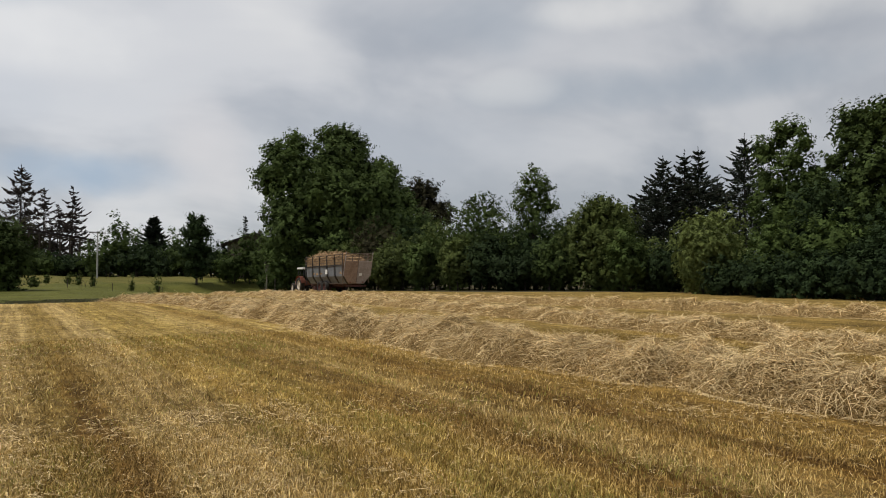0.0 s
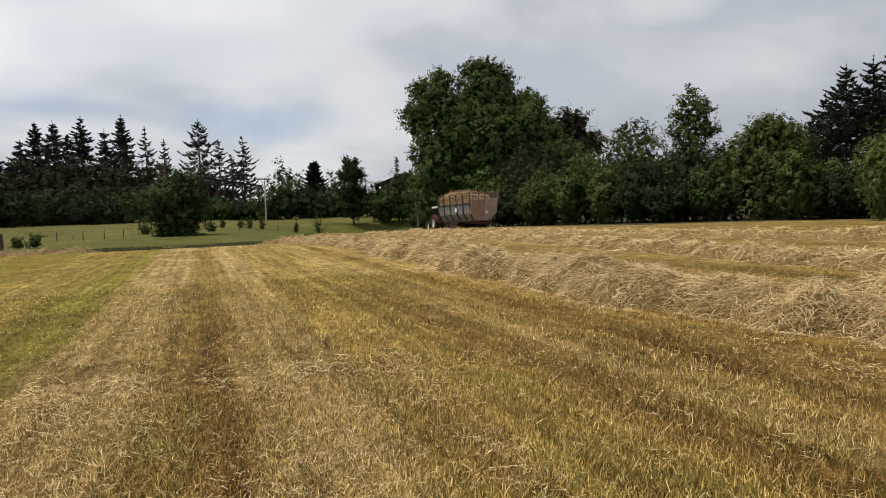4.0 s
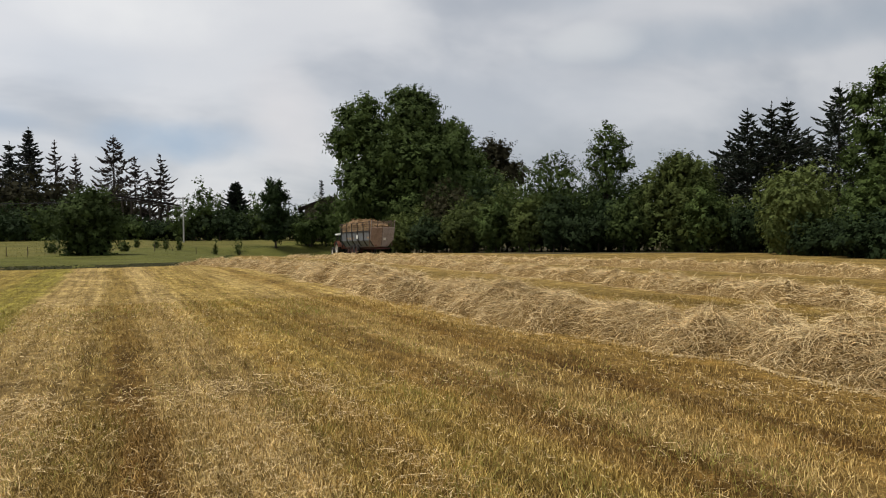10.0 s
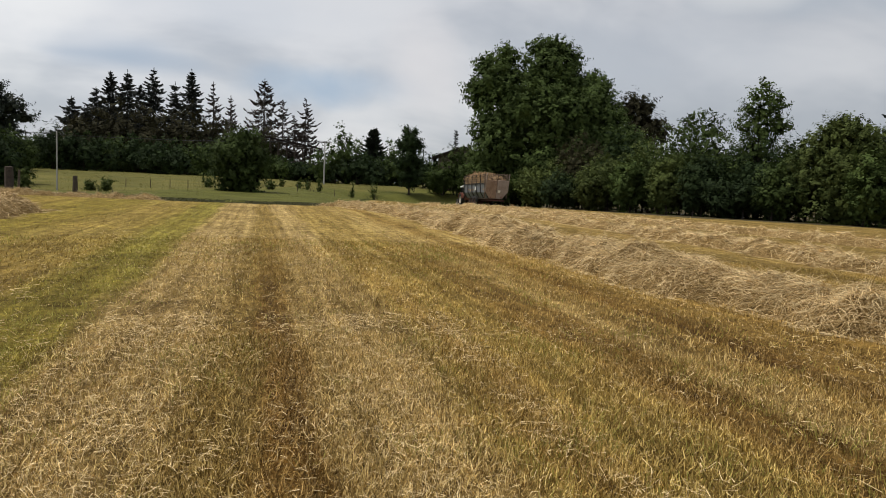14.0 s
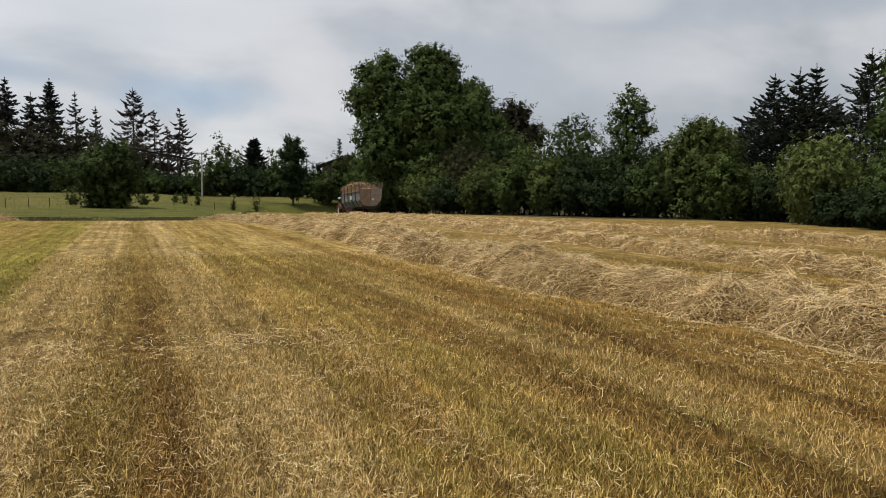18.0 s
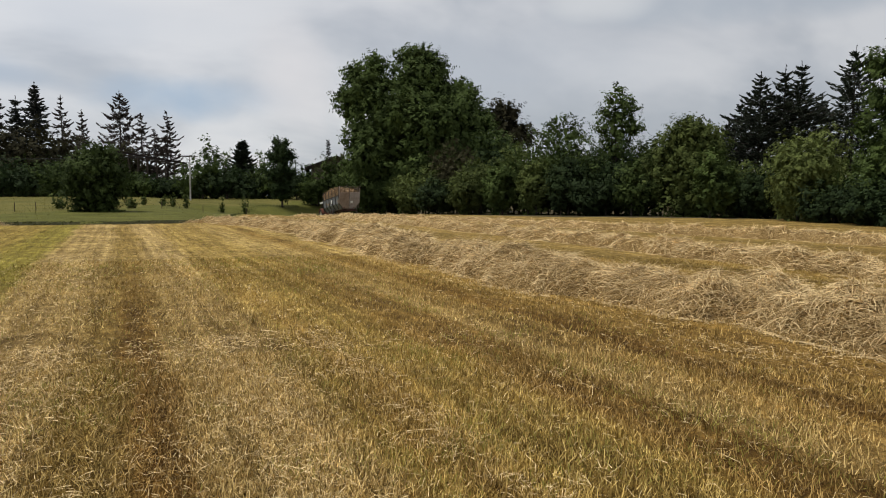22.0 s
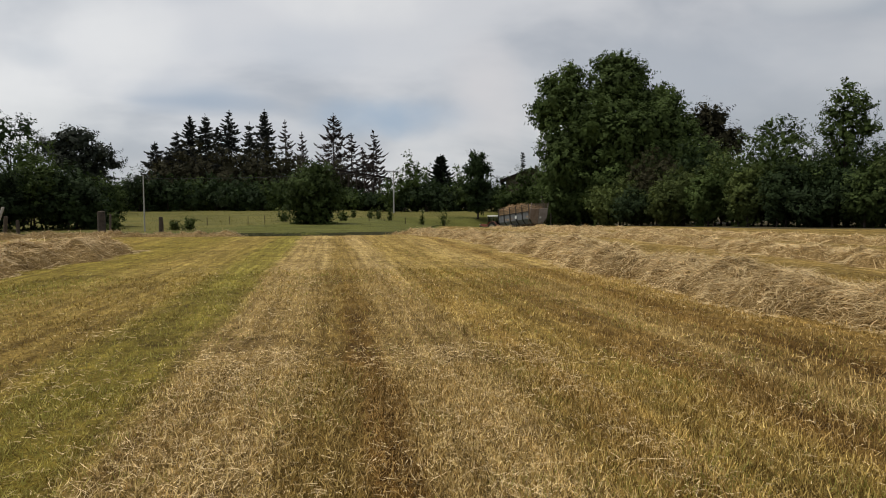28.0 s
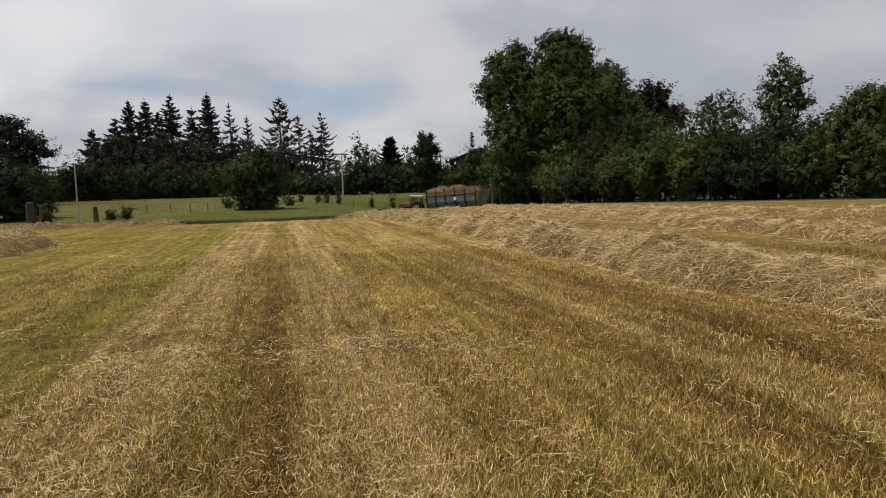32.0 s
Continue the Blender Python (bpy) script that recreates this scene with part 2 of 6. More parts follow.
def worn(name, base, dirt, rough=0.6, metal=0.0, scale=3.0, amount=0.5, bump=0.2):
    """Paint, wood or metal with stains and fine grain."""
    m, n, l, b = material(name, rough, metal)
    tc = n.new("ShaderNodeTexCoord")
    big, fine = noise_tex(n, l, scale, 5, 0.65, tc.outputs["Object"]), noise_tex(n, l, scale * 9, 3, 0.6, tc.outputs["Object"])
    mr = n.new("ShaderNodeMapRange"); mr.inputs["From Min"].default_value, mr.inputs["From Max"].default_value = 0.42, 0.68
    mr.inputs["To Max"].default_value = amount
    l.new(big.outputs["Fac"], mr.inputs["Value"])
    c = blend(n, l, base, dirt, mr.outputs[0])
    v = ramp(n, [(0.3, (0.75, 0.75, 0.75)), (0.7, (1.1, 1.1, 1.1))])
    l.new(fine.outputs["Fac"], v.inputs[0])
    c = blend(n, l, c, v.outputs[0], 1.0, "MULTIPLY")
    l.new(c, b.inputs["Base Color"])
    bp = n.new("ShaderNodeBump"); bp.inputs["Strength"].default_value, bp.inputs["Distance"].default_value = bump, 0.01
    l.new(fine.outputs["Fac"], bp.inputs["Height"]); l.new(bp.outputs[0], b.inputs["Normal"])
    return m


# clump noise paints some of the lit and shaded masses into these leaf colours
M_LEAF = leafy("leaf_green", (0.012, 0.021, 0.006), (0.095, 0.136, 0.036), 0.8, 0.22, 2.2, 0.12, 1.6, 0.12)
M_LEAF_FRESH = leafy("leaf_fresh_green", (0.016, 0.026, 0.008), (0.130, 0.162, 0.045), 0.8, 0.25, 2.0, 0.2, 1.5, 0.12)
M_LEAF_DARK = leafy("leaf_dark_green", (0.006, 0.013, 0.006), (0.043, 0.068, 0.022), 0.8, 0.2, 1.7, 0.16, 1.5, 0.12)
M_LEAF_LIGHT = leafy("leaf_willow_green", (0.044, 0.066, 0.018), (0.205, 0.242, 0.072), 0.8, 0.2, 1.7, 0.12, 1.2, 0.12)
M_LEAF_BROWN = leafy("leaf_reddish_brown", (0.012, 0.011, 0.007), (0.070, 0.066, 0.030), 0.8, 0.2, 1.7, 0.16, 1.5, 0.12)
M_NEEDLE = leafy("needle_dark", (0.014, 0.019, 0.014), (0.048, 0.058, 0.038), through=0.1)
# far spruces: distance haze put into the needle colour, in the dead browns too
M_NEEDLE_HAZY = leafy("needle_hazy_grey_green", (0.026, 0.030, 0.027), (0.078, 0.082, 0.072), through=0.1)
M_NEEDLE_DEAD = leafy("needle_dead_brown", (0.032, 0.026, 0.023), (0.090, 0.070, 0.060), through=0.05)
M_BARK = worn("bark", (0.055, 0.045, 0.035), (0.02, 0.017, 0.013), 0.9, scale=2.0)
M_BARK_PALE = worn("bark_pale", (0.20, 0.18, 0.15), (0.09, 0.075, 0.06), 0.9, scale=2.0)
M_STRAW = leafy("straw", (0.22, 0.150, 0.063), (0.98, 0.765, 0.425), 0.6, 0.12, 0.6, 0.8, 0.9)
M_HAY = hay_material()
M_HAY_OLD = hay_material("old_grey_hay", 0.95)
M_STRAW_OLD = leafy("old_straw", (0.19, 0.132, 0.062), (0.74, 0.565, 0.32), 0.7, 0.1, 0.6, 0.8, 0.9)
M_GRASS = leafy("grass_blade", (0.185, 0.165, 0.034), (0.42, 0.380, 0.098), 0.6, 0.3, 0.6)
M_MEADOW = leafy("meadow_grass", (0.100, 0.098, 0.024), (0.180, 0.164, 0.045), 0.7, 0.25, 4.0)
M_LUSH = leafy("lush_grass", (0.066, 0.070, 0.017), (0.120, 0.117, 0.032), 0.7, 0.25, 3.0)
M_DITCH = leafy("ditch_grass", (0.020, 0.027, 0.009), (0.052, 0.060, 0.018), 0.7, 0.2, 2.0)


# ---- mesh helpers ----
def part(name, data, mat, parent=None, label=""):
    """Links a mesh, or a bmesh, as one object."""
    if isinstance(data, bmesh.types.BMesh):
        me = bpy.data.meshes.new(name)
        data.to_mesh(me)
        data.free()
    else:
        me = data
    if mat is not None and not me.materials:
        me.materials.append(mat)
    ob = new(name, me)
    ob.parent = parent
    if label:
        ob["label"] = label
    return ob


def quad_mesh(name, v):
    """A mesh of loose quads from an array (n, 4, 3)."""
    n = len(v)
    me = bpy.data.meshes.new(name)
    me.vertices.add(4 * n)
    me.vertices.foreach_set("co", np.asarray(v, np.float32).ravel())
    me.loops.add(4 * n)
    me.loops.foreach_set("vertex_index", np.arange(4 * n, dtype=np.int32))
    me.polygons.add(n)
    me.polygons.foreach_set("loop_start", np.arange(0, 4 * n, 4, dtype=np.int32))
    me.update(calc_edges=True)
    return me


def strand_mesh(name, pts, width, side):
    """Ribbons: pts (n, k, 3) along each strand, width (n,) and side (n, 3), tapered to the tip."""
    n, k, _ = pts.shape
    w = (width[:, None] * np.linspace(1.0, 0.35, k)[None])[..., None] * side[:, None] * 0.5
    v = np.stack([pts - w, pts + w], 2).reshape(-1, 3)
    base = (np.arange(n) * 2 * k)[:, None]
    j = np.arange(k - 1)[None] * 2
    f = np.stack([base + j, base + j + 1, base + j + 3, base + j + 2], -1).reshape(-1, 4)
    me = bpy.data.meshes.new(name)
    me.vertices.add(len(v))
    me.vertices.foreach_set("co", v.astype(np.float32).ravel())
    me.loops.add(f.size)
    me.loops.foreach_set("vertex_index", f.astype(np.int32).ravel())
    me.polygons.add(len(f))
    me.polygons.foreach_set("loop_start", np.arange(0, f.size, 4, dtype=np.int32))
    me.update(calc_edges=True)
    return me


def unit(v):
    return v / (np.linalg.norm(v, axis=-1, keepdims=True) + 1e-9)


def box(bm, size, m=None, bevel=0.0):
    """A box of that size, centred, at the pose m, into bm."""
    b = bmesh.new()
    bmesh.ops.create_cube(b, size=1.0)
    bmesh.ops.scale(b, vec=size, verts=b.verts)
    if bevel:
        bmesh.ops.bevel(b, geom=b.edges[:], offset=bevel, segments=2, affect="EDGES")
    join(bm, b, m)


def join(bm, b, m=None):
    if m is not None:
        bmesh.ops.transform(b, matrix=m, verts=b.verts)
    me = bpy.data.meshes.new("tmp")
    b.to_mesh(me)
    b.free()
    bm.from_mesh(me)
    bpy.data.meshes.remove(me)


def tube(bm, points, radii, sides=7, cap=True):
    """A tapered tube along the points."""
    rings = []
    pts = [Vector(p) for p in points]
    for i, p in enumerate(pts):
        d = (pts[min(i + 1, len(pts) - 1)] - pts[max(i - 1, 0)]).normalized()
        u = d.orthogonal().normalized()
        if i and rings:
            u = (u0 - d * u0.dot(d)).normalized()
        u0 = u
        w = d.cross(u)
        rings.append([bm.verts.new(p + radii[i] * (math.cos(2 * math.pi * k / sides) * u + math.sin(2 * math.pi * k / sides) * w)) for k in range(sides)])
    for r0, r1 in zip(rings, rings[1:]):
        for k in range(sides):
            bm.faces.new((r0[k], r0[(k + 1) % sides], r1[(k + 1) % sides], r1[k]))
    if cap:
        bm.faces.new(rings[0][::-1])
        bm.faces.new(rings[-1])


def smooth(x):
    x = np.clip(x, 0, 1)
    return x * x * (3 - 2 * x)


def patches(x, y, size, seed):
    """Smooth uneven patches of that size in metres, 0 to 1."""
    grid = np.random.RandomState(seed).uniform(0, 1, (64, 64))
    u, v = np.asarray(x) / size, np.asarray(y) / size
    i, j = np.floor(u).astype(int), np.floor(v).astype(int)
    a, b = smooth(u - i), smooth(v - j)
    i, j, i1, j1 = i % 64, j % 64, (i + 1) % 64, (j + 1) % 64
    return (grid[i, j] * (1 - a) + grid[i1, j] * a) * (1 - b) + (grid[i, j1] * (1 - a) + grid[i1, j1] * a) * b


# ---- the lie of the land ----
EYE = (-0.3, -0.4)


def polar(az, r):
    """A place r metres from where the camera stands, az degrees from the rows' direction."""
    return EYE[0] + r * math.sin(radians(az)), EYE[1] + r * math.cos(radians(az))


def edge_y(x):
    """Where the stubble ends and the ditch and meadow begin."""
    x = np.asarray(x, float)
    return 41.5 + 0.012 * np.clip(-x - 3, 0, 30) ** 1.9 + np.clip(x - 4.5, 0, 13) * 4.4


def lush_y(x):
    """How far the tall dark grass reaches from the ditch into the paler meadow."""
    x = np.asarray(x, float)
    return np.interp(x, [-40, -12, -8, -5, 1, 4, 8, 16, 25, 40], [46, 49, 62, 66, 75, 88, 98, 101, 108, 120]) + 1.2 * np.sin(x * 0.8) + 0.7 * np.sin(x * 2.3)


def land(x, y):
    """Height of the ground."""
    x, y = np.asarray(x, float), np.asarray(y, float)
    beyond = y - edge_y(x)
    left = smooth((16 + 34 * smooth((y - 92) / 18) - x) / 14)
    ditch = -0.28 * np.exp(-((beyond - 2.0) / 1.6) ** 2) * smooth((6 - x) / 4)
    rise = 1.25 * smooth((y - 50) / 75) * left
    hollow = -1.5 * np.exp(-((np.where(x < 23, x - 23, 0.7 * (x - 23)) / 13) ** 2 + ((y - 90) / 13.2) ** 2))
    fall = -0.32 * smooth((y - 38) / 30) * smooth((x - 3) / 5)
    return ditch + rise + hollow + fall


def land1(x, y):
    return float(land(x, y))


# ---- ground ----
def strips(n, l):
    """Colour of the mown field: straw, olive and worn strips that follow the rows, plainer further down the field."""
    tc = n.new("ShaderNodeTexCoord")
    sep = n.new("ShaderNodeSeparateXYZ")
    l.new(tc.outputs["Object"], sep.inputs[0])
    mp = n.new("ShaderNodeMapping"); mp.inputs["Scale"].default_value = (1.0, 0.22, 1.0)
    l.new(tc.outputs["Object"], mp.inputs[0])
    wob = noise_tex(n, l, 0.9, 4, 0.65, mp.outputs[0])
    # across the rows, with ragged edges
    ad = n.new("ShaderNodeMath"); ad.operation = "MULTIPLY_ADD"
    l.new(wob.outputs["Fac"], ad.inputs[0]); ad.inputs[1].default_value = 1.1; l.new(sep.outputs["X"], ad.inputs[2])
    mr = n.new("ShaderNodeMapRange")
    mr.inputs["From Min"].default_value, mr.inputs["From Max"].default_value = -11.45, 8.55
    l.new(ad.outputs[0], mr.inputs["Value"])
    straw, tan, olive = (0.390, 0.285, 0.120), (0.325, 0.216, 0.068), (0.345, 0.248, 0.074)
    green, dull = (0.265, 0.225, 0.046), (0.220, 0.150, 0.042)
    worn_soil, rust = (0.195, 0.112, 0.029), (0.245, 0.153, 0.045)
    bands = [(-12, tan), (-9.5, tan), (-8.0, olive), (-6.6, green), (-5.8, olive), (-4.6, olive), (-3.5, olive), (-3.0, green), (-2.15, green),
             (-1.85, straw), (-0.88, straw), (-0.70, dull), (-0.42, dull), (-0.30, worn_soil), (0.03, worn_soil), (0.18, straw), (1.0, straw), (1.25, olive), (1.5, tan), (1.9, olive),
             (2.6, olive), (2.8, rust), (3.4, rust), (3.6, straw), (4.4, tan), (4.58, worn_soil), (4.78, worn_soil), (4.95, tan), (8, tan)]
    r = ramp(n, [((x + 12) / 20, c) for x, c in bands])
    l.new(mr.outputs[0], r.inputs[0])
    # beyond the near rows: soft alternation of straw and olive
    wv = n.new("ShaderNodeTexWave"); wv.wave_type, wv.bands_direction = "BANDS", "X"
    wv.inputs["Scale"].default_value, wv.inputs["Distortion"].default_value, wv.inputs["Detail"].default_value = 0.11, 1.2, 3.0
    l.new(mp.outputs[0], wv.inputs["Vector"])
    r2 = ramp(n, [(0.2, (0.27, 0.188, 0.056)), (0.7, (0.37, 0.258, 0.084))])
    l.new(wv.outputs["Fac"], r2.inputs[0])
    far = n.new("ShaderNodeMath"); far.operation = "GREATER_THAN"; far.inputs[1].default_value = 7.6
    l.new(sep.outputs["X"], far.inputs[0])
    soft_bands = [(-12, (0.32, 0.245, 0.052)), (-9.8, (0.36, 0.265, 0.062)), (-8.3, (0.30, 0.235, 0.045)), (-6.4, (0.30, 0.235, 0.044)), (-4.8, (0.38, 0.28, 0.076)), (-3.5, (0.35, 0.265, 0.064)),
                  (-3.1, (0.30, 0.255, 0.050)), (-2.2, (0.30, 0.255, 0.050)), (-1.9, (0.50, 0.365, 0.145)), (-0.6, (0.50, 0.365, 0.145)), (-0.35, (0.36, 0.255, 0.078)), (0.15, (0.36, 0.250, 0.076)),
                  (0.4, (0.52, 0.38, 0.155)), (1.15, (0.50, 0.365, 0.145)), (1.45, (0.45, 0.325, 0.100)), (3.0, (0.45, 0.322, 0.100)), (3.3, (0.49, 0.355, 0.128)), (4.3, (0.48, 0.345, 0.120)),
                  (4.55, (0.34, 0.225, 0.066)), (4.95, (0.34, 0.225, 0.066)), (5.15, (0.52, 0.375, 0.130)), (8, (0.42, 0.30, 0.092))]
    r3 = ramp(n, [((x + 12) / 20, c) for x, c in soft_bands])
    l.new(mr.outputs[0], r3.inputs[0])
    away = n.new("ShaderNodeMapRange"); away.inputs["From Min"].default_value, away.inputs["From Max"].default_value = 5.0, 20.0
    l.new(sep.outputs["Y"], away.inputs["Value"])
    near_far = blend(n, l, r.outputs[0], r3.outputs[0], away.outputs[0])
    c = blend(n, l, near_far, r2.outputs[0], far.outputs[0])
    # fine streaks left by the mower and the rake
    for across, along, lo, hi in ((6.5, 0.16, 0.74, 1.24), (1.9, 0.10, 0.84, 1.15)):
        ms = n.new("ShaderNodeMapping"); ms.inputs["Scale"].default_value = (across, along, 1.0)
        l.new(tc.outputs["Object"], ms.inputs[0])
        rs = ramp(n, [(0.36, (lo, 0.97 * lo, 0.9 * lo)), (0.64, (hi, hi, hi))])
        l.new(noise_tex(n, l, 1.0, 3, 0.6, ms.outputs[0]).outputs["Fac"], rs.inputs[0])
        c = blend(n, l, c, rs.outputs[0], 1.0, "MULTIPLY")
    return c, tc, mp


def field_material():
    m, n, l, b = material("stubble_field", 0.95, spec=0.1)
    c, tc, mp = strips(n, l)
    fade = noise_tex(n, l, 0.7, 5, 0.65, mp.outputs[0])
    fr = n.new("ShaderNodeMapRange"); fr.inputs["From Min"].default_value, fr.inputs["From Max"].default_value = 0.40, 0.66; fr.inputs["To Max"].default_value = 0.22
    l.new(fade.outputs["Fac"], fr.inputs["Value"])
    c = blend(n, l, c, (0.270, 0.172, 0.044), fr.outputs[0])
    patch = noise_tex(n, l, 0.55, 5, 0.6, tc.outputs["Object"])
    rp = ramp(n, [(0.35, (0.72, 0.70, 0.66)), (0.5, (1.0, 1.0, 1.0)), (0.68, (1.25, 1.24, 1.20))])
    l.new(patch.outputs["Fac"], rp.inputs[0])
    c = blend(n, l, c, rp.outputs[0], 1.0, "MULTIPLY")
    weeds = noise_tex(n, l, 1.7, 5, 0.7, tc.outputs["Object"])
    wr = n.new("ShaderNodeMapRange"); wr.inputs["From Min"].default_value, wr.inputs["From Max"].default_value = 0.56, 0.72; wr.inputs["To Max"].default_value = 0.35
    l.new(weeds.outputs["Fac"], wr.inputs["Value"])
    c = blend(n, l, c, (0.120, 0.110, 0.018), wr.outputs[0])
    fine = noise_tex(n, l, 38, 6, 0.75, tc.outputs["Object"])
    rf = ramp(n, [(0.36, (0.29, 0.255, 0.215)), (0.52, (0.64, 0.60, 0.54)), (0.66, (1.07, 1.01, 0.93))])
    l.new(fine.outputs["Fac"], rf.inputs[0])
    # shade in the gaps between stalks is painted in, and eases further off
    mild = ramp(n, [(0.36, (0.58, 0.58, 0.60)), (0.52, (0.725, 0.73, 0.76)), (0.66, (0.90, 0.90, 0.93))])
    l.new(fine.outputs["Fac"], mild.inputs[0])
    sep = n.new("ShaderNodeSeparateXYZ")
    l.new(tc.outputs["Object"], sep.inputs[0])
    down = n.new("ShaderNodeMapRange"); down.inputs["From Min"].default_value, down.inputs["From Max"].default_value = 5.0, 16.0
    l.new(sep.outputs["Y"], down.inputs["Value"])
    c = blend(n, l, c, blend(n, l, rf.outputs[0], mild.outputs[0], down.outputs[0]), 1.0, "MULTIPLY")
    ml = n.new("ShaderNodeMapping"); ml.inputs["Scale"].default_value = (4.2, 2.0, 1.0)
    l.new(tc.outputs["Object"], ml.inputs[0])
    litter = noise_tex(n, l, 1.0, 5, 0.75, ml.outputs[0])
    rl = ramp(n, [(0.38, (0.60, 0.55, 0.47)), (0.50, (1.0, 1.0, 1.0)), (0.62, (1.34, 1.34, 1.32))])
    l.new(litter.outputs["Fac"], rl.inputs[0])
    c = blend(n, l, c, rl.outputs[0], 1.0, "MULTIPLY")
    tufts = noise_tex(n, l, 13, 4, 0.7, tc.outputs["Object"])
    rt = ramp(n, [(0.36, (0.62, 0.58, 0.52)), (0.50, (1.0, 1.0, 1.0)), (0.64, (1.28, 1.27, 1.24))])
    l.new(tufts.outputs["Fac"], rt.inputs[0])
    c = blend(n, l, c, rt.outputs[0], 1.0, "MULTIPLY")
    l.new(c, b.inputs["Base Color"])
    bp = n.new("ShaderNodeBump"); bp.inputs["Strength"].default_value, bp.inputs["Distance"].default_value = 0.8, 0.05
    l.new(fine.outputs["Fac"], bp.inputs["Height"]); l.new(bp.outputs[0], b.inputs["Normal"])
    return m


def stubble_material(name, shades, tint):
    """Cut stalks: each has its own shade, and the strips of the field show in them."""
    m, n, l, b = material(name, 0.6, spec=0.12)
    c, tc, mp = strips(n, l)
    c = blend(n, l, c, (0.36, 0.270, 0.118), 0.24)
    geo = n.new("ShaderNodeNewGeometry")
    # brown old stalks, olive ones, and bleached pale ones
    casts = ((1.04, 0.96, 0.85), (1.0, 1.0, 0.90), (0.92, 0.98, 1.2))
    r = ramp(n, [(p, tuple(k * a * b for a, b in zip(tint, cast))) for p, k, cast in zip((0.0, 0.5, 1.0), shades, casts)])
    l.new(geo.outputs["Random Per Island"], r.inputs[0])
    c = blend(n, l, c, r.outputs[0], 1.0, "MULTIPLY")
    l.new(c, b.inputs["Base Color"])
    return m


def meadow_material(name, dark, light, scale):
    m, n, l, b = material(name, 0.95, spec=0.1)
    tc = n.new("ShaderNodeTexCoord")
    a1, a2 = noise_tex(n, l, scale, 5, 0.6, tc.outputs["Object"]), noise_tex(n, l, 9, 5, 0.7, tc.outputs["Object"])
    r = ramp(n, [(0.3, dark), (0.7, light)])
    l.new(a1.outputs["Fac"], r.inputs[0])
    rf = ramp(n, [(0.35, (0.78, 0.78, 0.74)), (0.65, (1.2, 1.2, 1.17))])
    l.new(a2.outputs["Fac"], rf.inputs[0])
    l.new(blend(n, l, r.outputs[0], rf.outputs[0], 1.0, "MULTIPLY"), b.inputs["Base Color"])
    bp = n.new("ShaderNodeBump"); bp.inputs["Strength"].default_value, bp.inputs["Distance"].default_value = 0.7, 0.1
    l.new(a2.outputs["Fac"], bp.inputs["Height"]); l.new(bp.outputs[0], b.inputs["Normal"])
    return m


M_FIELD, M_STUBBLE = field_material(), stubble_material("stubble", (0.34, 1.10, 2.65), (1.03, 1.0, 0.90))
# copy of the stubble for far stalks, its light-dark contrast lowered in the colour
M_STUBBLE_FAR = stubble_material("far_stubble", (0.58, 1.02, 1.75), (1.03, 1.0, 0.88))
M_TURF = meadow_material("meadow_turf", (0.080, 0.077, 0.020), (0.148, 0.132, 0.037), 0.16)
M_VERGE = meadow_material("lush_turf", (0.064, 0.068, 0.015), (0.122, 0.121, 0.029), 0.3)
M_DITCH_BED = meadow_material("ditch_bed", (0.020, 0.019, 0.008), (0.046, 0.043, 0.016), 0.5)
# brown soil under the hedge and trees, their shade put into its colour
M_SHADE_SOIL = meadow_material("shaded_brown_soil", (0.040, 0.034, 0.018), (0.100, 0.080, 0.038), 0.4)


def spaced(lo, hi, fine_lo, fine_hi, step, grow):
    c = list(np.arange(fine_lo, fine_hi + 1e-6, step))
    for sign, end, out in ((1, hi, []), (-1, lo, [])):
        x, s = (fine_hi if sign > 0 else fine_lo), step
        while sign * x < sign * end:
            s *= grow
            x += sign * s
            out.append(x)
        c = c + out if sign > 0 else out[::-1] + c
    return np.array(c)


